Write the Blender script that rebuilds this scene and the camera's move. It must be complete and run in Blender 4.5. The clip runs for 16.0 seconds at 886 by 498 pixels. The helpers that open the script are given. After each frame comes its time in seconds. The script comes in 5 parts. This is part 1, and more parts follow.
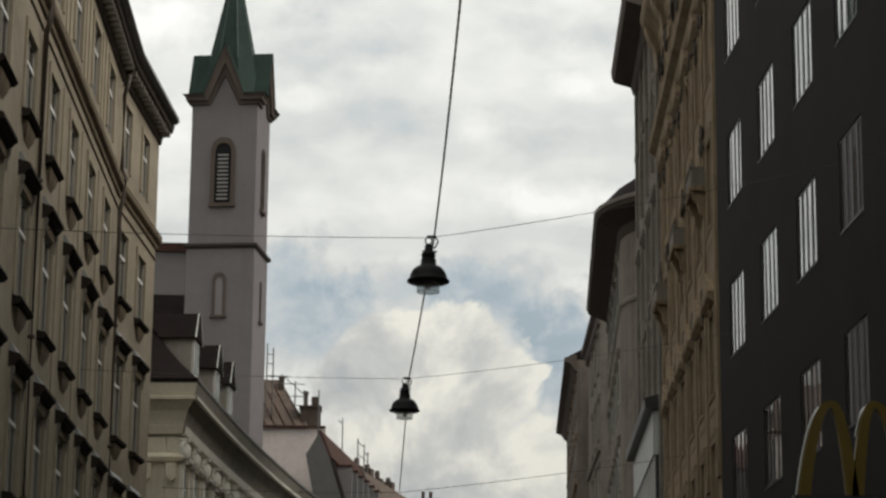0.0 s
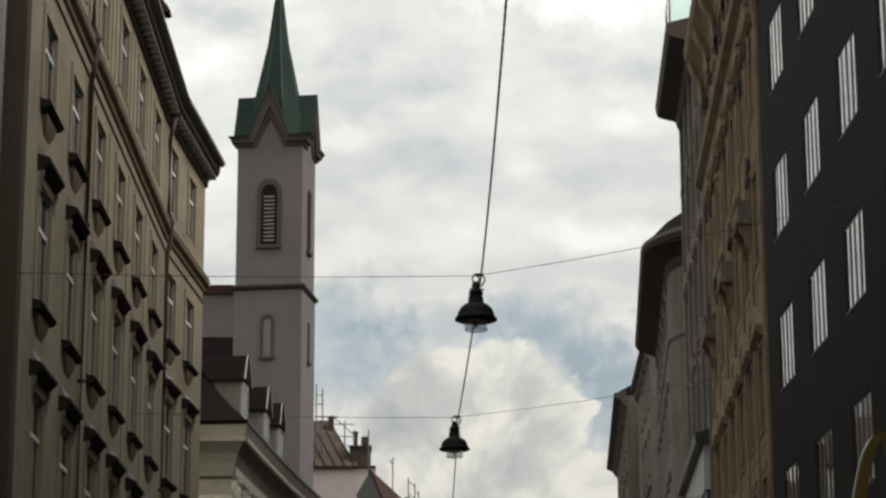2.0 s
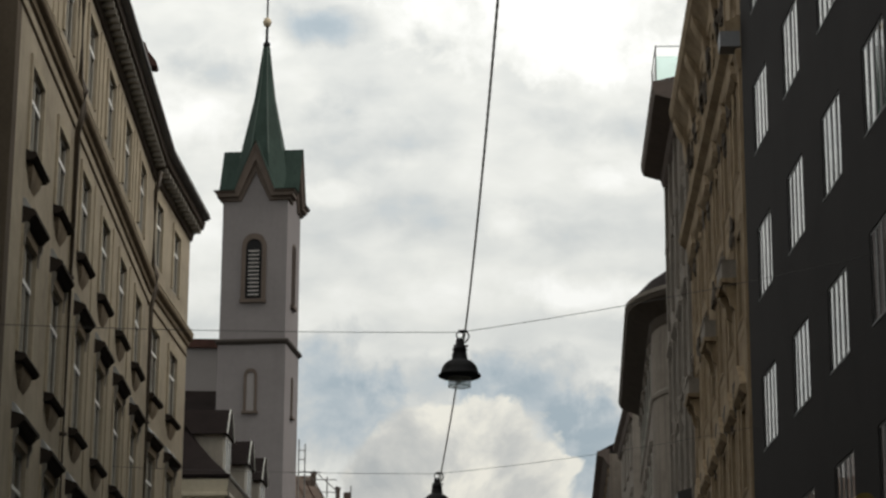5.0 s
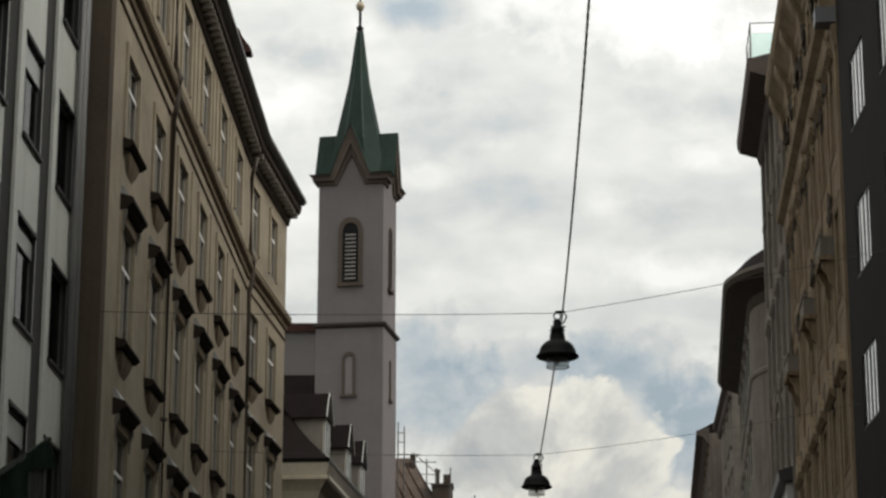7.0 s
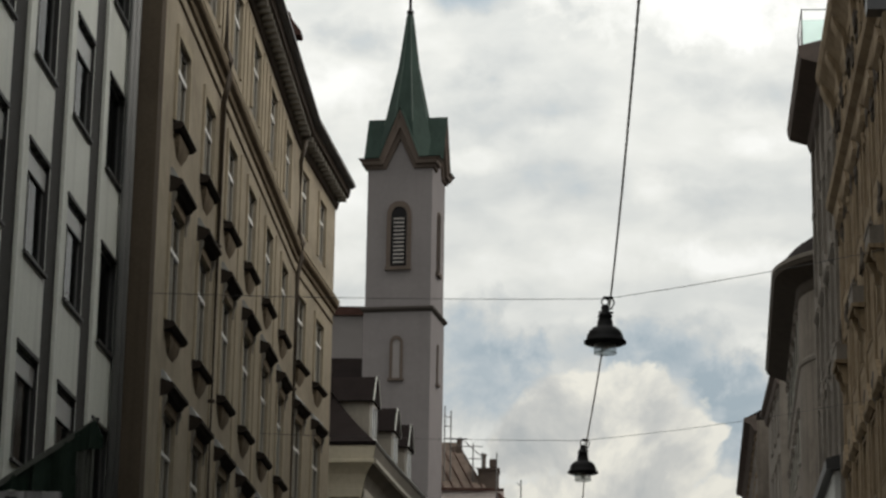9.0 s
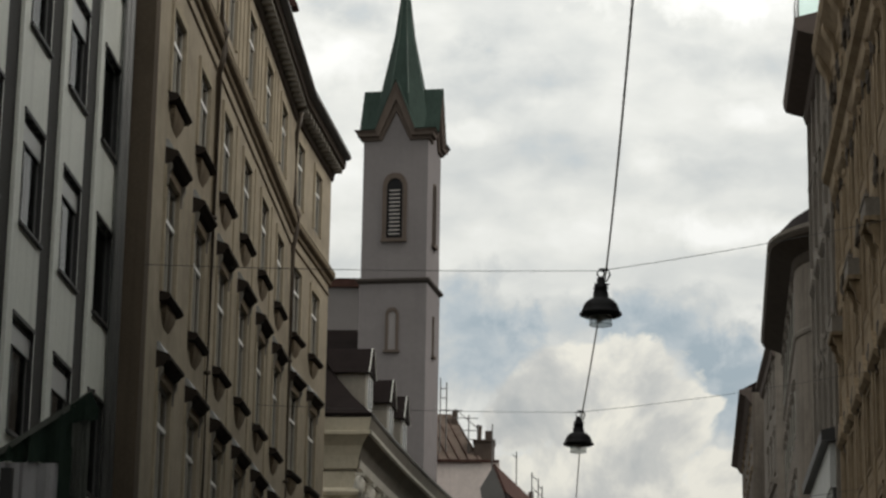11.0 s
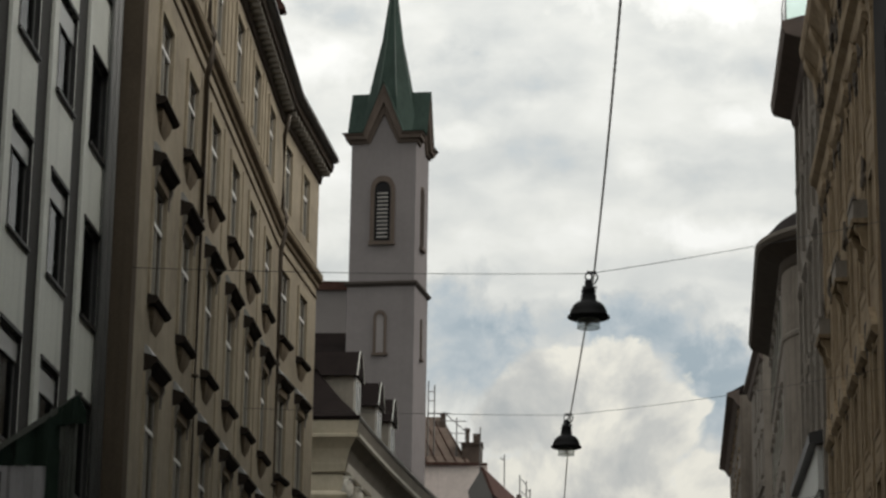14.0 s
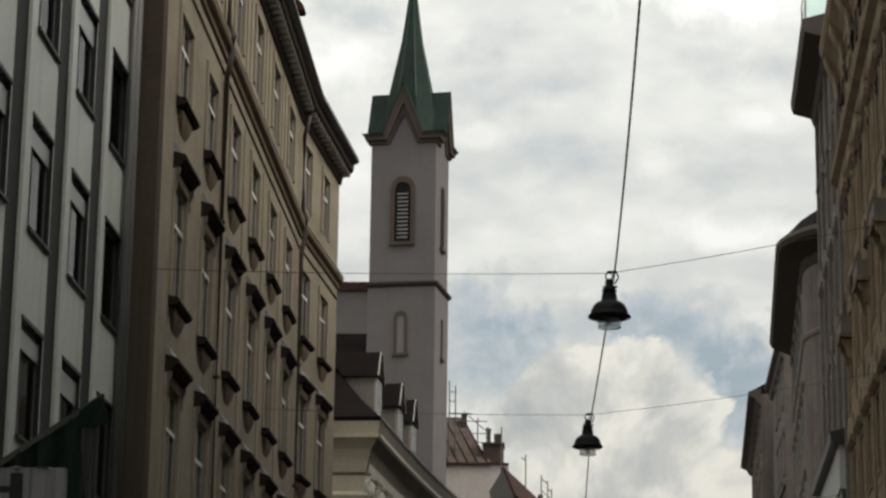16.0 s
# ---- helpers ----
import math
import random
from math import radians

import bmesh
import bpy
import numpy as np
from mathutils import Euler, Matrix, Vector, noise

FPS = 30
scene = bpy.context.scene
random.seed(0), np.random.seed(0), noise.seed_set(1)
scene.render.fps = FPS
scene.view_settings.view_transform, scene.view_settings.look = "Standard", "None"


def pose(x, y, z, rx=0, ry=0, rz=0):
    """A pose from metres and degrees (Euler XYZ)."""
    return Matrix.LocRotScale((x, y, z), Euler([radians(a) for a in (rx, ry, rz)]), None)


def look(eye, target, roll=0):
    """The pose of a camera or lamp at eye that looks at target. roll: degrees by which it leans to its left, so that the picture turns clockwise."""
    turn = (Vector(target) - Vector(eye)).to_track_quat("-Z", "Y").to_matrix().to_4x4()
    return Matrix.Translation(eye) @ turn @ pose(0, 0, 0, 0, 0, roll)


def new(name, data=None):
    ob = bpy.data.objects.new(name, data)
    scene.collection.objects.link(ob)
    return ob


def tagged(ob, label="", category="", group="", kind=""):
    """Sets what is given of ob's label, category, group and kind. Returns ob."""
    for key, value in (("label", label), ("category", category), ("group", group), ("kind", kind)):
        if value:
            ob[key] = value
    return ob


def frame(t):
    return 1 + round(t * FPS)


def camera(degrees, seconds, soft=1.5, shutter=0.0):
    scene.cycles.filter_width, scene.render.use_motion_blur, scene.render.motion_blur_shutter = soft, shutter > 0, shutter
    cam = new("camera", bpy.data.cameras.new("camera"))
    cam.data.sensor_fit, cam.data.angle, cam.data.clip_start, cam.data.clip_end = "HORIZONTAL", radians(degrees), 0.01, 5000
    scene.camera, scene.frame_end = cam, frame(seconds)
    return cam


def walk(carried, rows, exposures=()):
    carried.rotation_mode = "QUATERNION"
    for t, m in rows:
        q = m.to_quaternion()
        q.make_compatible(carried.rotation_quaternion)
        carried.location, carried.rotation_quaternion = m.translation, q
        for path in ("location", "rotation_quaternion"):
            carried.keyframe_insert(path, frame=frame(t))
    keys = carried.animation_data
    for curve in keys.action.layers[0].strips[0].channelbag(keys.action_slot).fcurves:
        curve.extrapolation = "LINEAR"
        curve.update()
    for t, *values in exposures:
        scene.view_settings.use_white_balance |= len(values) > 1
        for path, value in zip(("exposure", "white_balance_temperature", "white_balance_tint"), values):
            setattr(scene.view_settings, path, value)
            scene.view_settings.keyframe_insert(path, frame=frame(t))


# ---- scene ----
cam = camera(21.15, 16.0, soft=2.6)
EYE = (0.0, 0.0, 1.6)
ROWS = [
    (0, 103.250, -0.519, -2.177),
    (0.5, 103.715, 0.303, -1.089),
    (1, 103.892, -0.075, -1.255),
    (1.5, 103.604, -0.029, -1.012),
    (2, 104.166, 0.168, -0.845),
    (2.5, 104.679, 0.077, -1.139),
    (3, 104.956, -0.162, -1.433),
    (3.5, 105.392, -0.323, -1.397),
    (6, 105.529, -0.171, -1.194),
    (6.5, 105.353, 0.030, -0.758),
    (7, 105.073, -0.100, 1.108),
    (7.5, 104.713, -0.599, 2.307),
    (8, 104.937, -0.922, 2.290),
    (8.5, 104.801, -0.992, 2.217),
    (9, 104.689, -0.895, 2.104),
    (9.5, 104.421, -0.895, 2.112),
    (10, 104.207, -1.025, 2.053),
    (12.5, 103.960, -0.681, 1.869),
    (13, 104.016, -0.703, 1.811),
    (13.5, 104.040, -0.691, 1.652),
    (14, 104.085, -0.820, 1.716),
    (14.5, 103.851, -0.674, 1.761),
    (15, 103.818, -0.649, 1.918),
    (15.5, 103.858, -0.684, 1.993),
    (16, 104.083, -0.702, 2.252),
]
walk(cam, [(t, pose(*EYE, rx, ry, rz)) for t, rx, ry, rz in ROWS], exposures=[(0, 0.0), (16, 0.0)])

# ---------- sky and light ----------
SUN_EL, SUN_AZ = radians(42.5), radians(106)
sun = new("sun", bpy.data.lights.new("sun", "SUN"))
sun.data.energy, sun.data.angle, sun.data.color = 2.0, radians(23), (1.0, 0.95, 0.88)
sun.matrix_world = look((60 * math.sin(SUN_AZ) * math.cos(SUN_EL), 60 * math.cos(SUN_AZ) * math.cos(SUN_EL), 60 * math.sin(SUN_EL)), (0, 0, 0))
tagged(sun, "pale sun behind thin cloud", "sun", kind="structure")


class Nodes:
    """Short hand for a node tree."""

    def __init__(self, tree):
        self.t = tree
        tree.nodes.clear()

    def add(self, kind, ins=None, operation=None):
        n = self.t.nodes.new(kind)
        if operation:
            n.operation = operation
        for k, v in (ins or {}).items():
            self.put(n.inputs[k], v)
        return n

    def put(self, socket, v):
        if isinstance(v, bpy.types.NodeSocket):
            self.t.links.new(v, socket)
        else:
            socket.default_value = v

    def math(self, op, a, b=0.0, clamp=False):
        n = self.add("ShaderNodeMath", operation=op)
        n.use_clamp = clamp
        self.put(n.inputs[0], a), self.put(n.inputs[1], b)
        return n.outputs[0]

    def mix(self, fac, a, b, blend="MIX"):
        n = self.add("ShaderNodeMix")
        n.data_type, n.blend_type = "RGBA", blend
        self.put(n.inputs[0], fac), self.put(n.inputs[6], a), self.put(n.inputs[7], b)
        return n.outputs[2]

    def noise(self, vec, scale, detail=4.0, rough=0.55, warp=0.0):
        n = self.add("ShaderNodeTexNoise", ins={"Vector": vec, "Scale": scale, "Detail": detail, "Roughness": rough, "Distortion": warp})
        return n.outputs[0]

    def ramp(self, fac, *stops):
        n = self.add("ShaderNodeValToRGB")
        while len(n.color_ramp.elements) < len(stops):
            n.color_ramp.elements.new(0.5)
        for e, (p, c) in zip(n.color_ramp.elements, stops):
            e.position, e.color = p, (*c, 1.0) if len(c) == 3 else c
        self.put(n.inputs[0], fac)
        return n.outputs[0]


def rgb(c):
    return (c[0], c[1], c[2], 1.0)


def make_world():
    world = bpy.data.worlds.new("sky")
    scene.world = world
    world.use_nodes = True
    n = Nodes(world.node_tree)
    way = n.add("ShaderNodeTexCoord").outputs["Generated"]
    sky = n.add("ShaderNodeTexSky")
    sky.sky_type = "NISHITA"
    sky.sun_disc, sky.sun_elevation, sky.sun_rotation = False, SUN_EL, SUN_AZ
    blue = n.mix(1.0, sky.outputs[0], rgb((0.09, 0.09, 0.09)), "MULTIPLY")
    front = n.math("GREATER_THAN", n.add("ShaderNodeSeparateXYZ", ins={0: way}).outputs[1], 0.0)
    # a soft layer of high cloud, stretched along the horizon
    m = n.add("ShaderNodeMapping", ins={"Vector": way, "Scale": (1.0, 1.0, 2.0), "Location": (0.31, 0.12, 0.05)})
    big = n.noise(m.outputs[0], 11.0, 3.0, 0.5)
    fine = n.noise(m.outputs[0], 34.0, 6.0, 0.52, 0.25)
    puff = n.noise(way, 54.0, 7.0, 0.60, 0.2)
    cover = n.math("ADD", n.math("MULTIPLY", n.math("SUBTRACT", big, 0.5), 0.26), n.math("ADD", 0.58, n.math("MULTIPLY", n.math("SUBTRACT", fine, 0.5), 0.26)))

    def near(x, z, size_x, size_z, ragged):
        """How far a direction lies from the heart of a cloud, in units of the cloud's size."""
        d = n.add("ShaderNodeVectorMath", operation="SUBTRACT", ins={0: way, 1: (x, math.sqrt(1 - x * x - z * z), z)})
        k = n.add("ShaderNodeVectorMath", operation="MULTIPLY", ins={0: d.outputs[0], 1: (1 / size_x, 0.0, 1 / size_z)})
        l = n.add("ShaderNodeVectorMath", operation="LENGTH", ins={0: k.outputs[0]})
        return n.math("ADD", l.outputs["Value"], n.math("MULTIPLY", n.math("SUBTRACT", puff, 0.5), ragged))

    for x, z, size_x, size_z, k, hard in CLOUDS:
        fall = n.math("MULTIPLY", n.math("SUBTRACT", 1.0, near(x, z, size_x, size_z, 1.8)), hard, clamp=True)
        cover = n.math("ADD", cover, n.math("MULTIPLY", n.math("MULTIPLY", fall, front), k))
    tone = n.ramp(cover, (0.28, (0.41, 0.49, 0.54)), (0.40, (0.54, 0.60, 0.63)), (0.50, (0.68, 0.70, 0.68)), (0.62, (0.86, 0.865, 0.815)), (0.76, (1.03, 1.03, 0.985)))
    # the heap of cloud low over the street: overlapping puffs with ragged, sunlit rims
    heap = None
    for x, z, size_x, size_z in HEAP:
        d = n.math("SUBTRACT", 1.0, near(x, z, size_x, size_z, 1.45))
        heap = d if heap is None else n.math("MAXIMUM", heap, d)
    body = n.noise(way, 24.0, 6.0, 0.6, 0.3)
    lit = n.math("ADD", n.math("MULTIPLY", n.math("SUBTRACT", body, 0.5), 1.75), n.math("SUBTRACT", 0.62, n.math("MULTIPLY", heap, 0.20)))
    heap_tone = n.ramp(lit, (0.20, (0.50, 0.52, 0.515)), (0.45, (0.66, 0.66, 0.625)), (0.72, (0.97, 0.94, 0.83)))
    mask = n.math("MULTIPLY", n.math("MULTIPLY", n.math("ADD", heap, 0.02), 5.5, clamp=True), front)
    tone = n.mix(n.math("MULTIPLY", mask, 0.92), tone, heap_tone)
    mixed = n.mix(0.95, blue, tone)
    # an overcast sky is brighter overhead than near the horizon
    height = n.math("MAXIMUM", n.add("ShaderNodeSeparateXYZ", ins={0: way}).outputs[2], 0.0)
    rise = n.math("ADD", 0.70, n.math("MULTIPLY", height, 1.05))
    bg = n.add("ShaderNodeBackground", ins={"Color": mixed, "Strength": rise})
    n.add("ShaderNodeOutputWorld", ins={"Surface": bg.outputs[0]})


# x and z of the direction, half width, half height, strength, hardness
CLOUDS = [
    # blue-grey gaps
    (-0.022, 0.204, 0.034, 0.034, -0.27, 1.1), (0.020, 0.212, 0.040, 0.016, -0.15, 1.2), (0.058, 0.208, 0.044, 0.020, -0.22, 1.2), (0.088, 0.187, 0.026, 0.030, -0.26, 1.3),
    (0.000, 0.229, 0.040, 0.010, -0.06, 1.0), (-0.032, 0.356, 0.030, 0.010, -0.20, 1.3), (-0.073, 0.337, 0.022, 0.009, -0.16, 1.2), (-0.022, 0.312, 0.036, 0.014, -0.12, 1.0), (0.088, 0.316, 0.034, 0.012, -0.12, 1.0),
    (0.015, 0.281, 0.030, 0.010, -0.09, 1.0), (-0.010, 0.330, 0.020, 0.010, -0.08, 1.0), (0.050, 0.130, 0.090, 0.016, -0.16, 1.2), (0.078, 0.272, 0.026, 0.009, -0.07, 1.0),
    # brighter banks and wisps
    (0.0472, 0.280, 0.012, 0.008, 0.10, 1.5), (-0.029, 0.289, 0.020, 0.006, 0.11, 1.4), (0.086, 0.248, 0.036, 0.010, 0.14, 1.3), (0.030, 0.250, 0.060, 0.012, 0.07, 1.1), (0.092, 0.296, 0.018, 0.008, 0.12, 1.3),
    (0.060, 0.360, 0.075, 0.026, 0.28, 1.2), (0.095, 0.340, 0.045, 0.014, 0.12, 1.2), (-0.088, 0.316, 0.030, 0.016, 0.14, 1.3), (-0.078, 0.265, 0.030, 0.030, 0.08, 1.2), (-0.052, 0.350, 0.012, 0.012, 0.12, 1.3),
]
# x and z of the direction, half width and half height of each puff
HEAP = [
    (0.0020, 0.1745, 0.022, 0.019), (0.0210, 0.1850, 0.027, 0.022), (0.0420, 0.1900, 0.021, 0.019), (0.0570, 0.1730, 0.020, 0.020), (0.0310, 0.1560, 0.040, 0.026),
    (0.0715, 0.1790, 0.010, 0.005), (0.0780, 0.1480, 0.017, 0.014), (0.0050, 0.1390, 0.050, 0.020), (0.0600, 0.1340, 0.040, 0.016),
]
make_world()


# ---------- materials ----------
def mat(name, color, rough=0.85, metal=0.0, vary=0.18, scale=1.2, grain=18.0, bump=0.15, streak=0.0, stain=None, island=0.0, spec=None):
    """A surface: its colour with patches at one scale, grain at another, rain streaks, and fine relief."""
    m = bpy.data.materials.new(name)
    m.use_nodes = True
    n = Nodes(m.node_tree)
    co = n.add("ShaderNodeTexCoord").outputs["Object"]
    patch = n.noise(co, scale, 5.0, 0.6, 0.4)
    fine = n.noise(co, grain, 5.0, 0.65)
    dark = tuple(c * (1 - vary) for c in color) if stain is None else stain
    light = tuple(min(0.95, c * (1 + vary * 0.6)) for c in color)
    col = n.ramp(patch, (0.32, dark), (0.52, color), (0.72, light))
    col = n.mix(min(0.45, 0.35 * vary / 0.18), col, n.ramp(fine, (0.3, tuple(c * 0.72 for c in color)), (0.7, light)))
    if streak:
        mp = n.add("ShaderNodeMapping", ins={"Vector": co, "Scale": (3.2, 3.2, 0.12)})
        run = n.noise(mp.outputs[0], 1.6, 4.0, 0.6)
        col = n.mix(n.math("MULTIPLY", n.ramp(run, (0.50, (0, 0, 0)), (0.68, (1, 1, 1))), streak), col, rgb(tuple(c * 0.45 for c in color)))
    if island:
        rnd = n.add("ShaderNodeObjectInfo").outputs["Random"]
        col = n.mix(n.math("MULTIPLY", rnd, island), col, rgb(tuple(c * 0.5 for c in color)))
    b = n.add("ShaderNodeBump", ins={"Strength": bump, "Distance": 0.02, "Height": fine})
    r = n.math("ADD", n.math("MULTIPLY", n.math("SUBTRACT", fine, 0.5), 0.25), rough, clamp=True)
    p = n.add("ShaderNodeBsdfPrincipled", ins={"Base Color": col, "Roughness": r, "Metallic": metal, "Normal": b.outputs[0]})
    p.inputs["Specular IOR Level"].default_value = (0.08 if rough > 0.7 else 0.35) if spec is None else spec
    n.add("ShaderNodeOutputMaterial", ins={"Surface": p.outputs[0]})
    return m


def glass(name, tint, uneven=0.0, ior=1.52, coat=0.0):
    """A window pane: clear, with the gloss of glass."""
    m = bpy.data.materials.new(name)
    m.use_nodes = True
    n = Nodes(m.node_tree)
    co = n.add("ShaderNodeTexCoord").outputs["Object"]
    b = n.add("ShaderNodeBump", ins={"Strength": uneven, "Distance": 0.01, "Height": n.noise(co, 2.5, 2.0)})
    f = n.add("ShaderNodeFresnel", ins={"IOR": ior, "Normal": b.outputs[0]})
    g = n.add("ShaderNodeBsdfGlossy", ins={"Roughness": 0.03, "Normal": b.outputs[0]})
    t = n.add("ShaderNodeBsdfTransparent", ins={"Color": rgb(tint)})
    gloss = n.math("ADD", n.math("MULTIPLY", f.outputs[0], 1.0 - coat), coat, clamp=True)
    x = n.add("ShaderNodeMixShader", ins={0: gloss, 1: t.outputs[0], 2: g.outputs[0]})
    n.add("ShaderNodeOutputMaterial", ins={"Surface": x.outputs[0]})
    return m


def frosted(name):
    """Ribbed lamp glass: half clear, half scattering."""
    m = bpy.data.materials.new(name)
    m.use_nodes = True
    n = Nodes(m.node_tree)
    co = n.add("ShaderNodeTexCoord").outputs["Object"]
    rib = n.noise(co, 60.0, 2.0)
    t = n.add("ShaderNodeBsdfTransparent", ins={"Color": rgb((0.93, 0.95, 0.94))})
    s = n.add("ShaderNodeBsdfTranslucent", ins={"Color": rgb((0.86, 0.86, 0.83))})
    x = n.add("ShaderNodeMixShader", ins={0: n.math("MULTIPLY", rib, 0.75), 1: t.outputs[0], 2: s.outputs[0]})
    n.add("ShaderNodeOutputMaterial", ins={"Surface": x.outputs[0]})
    return m


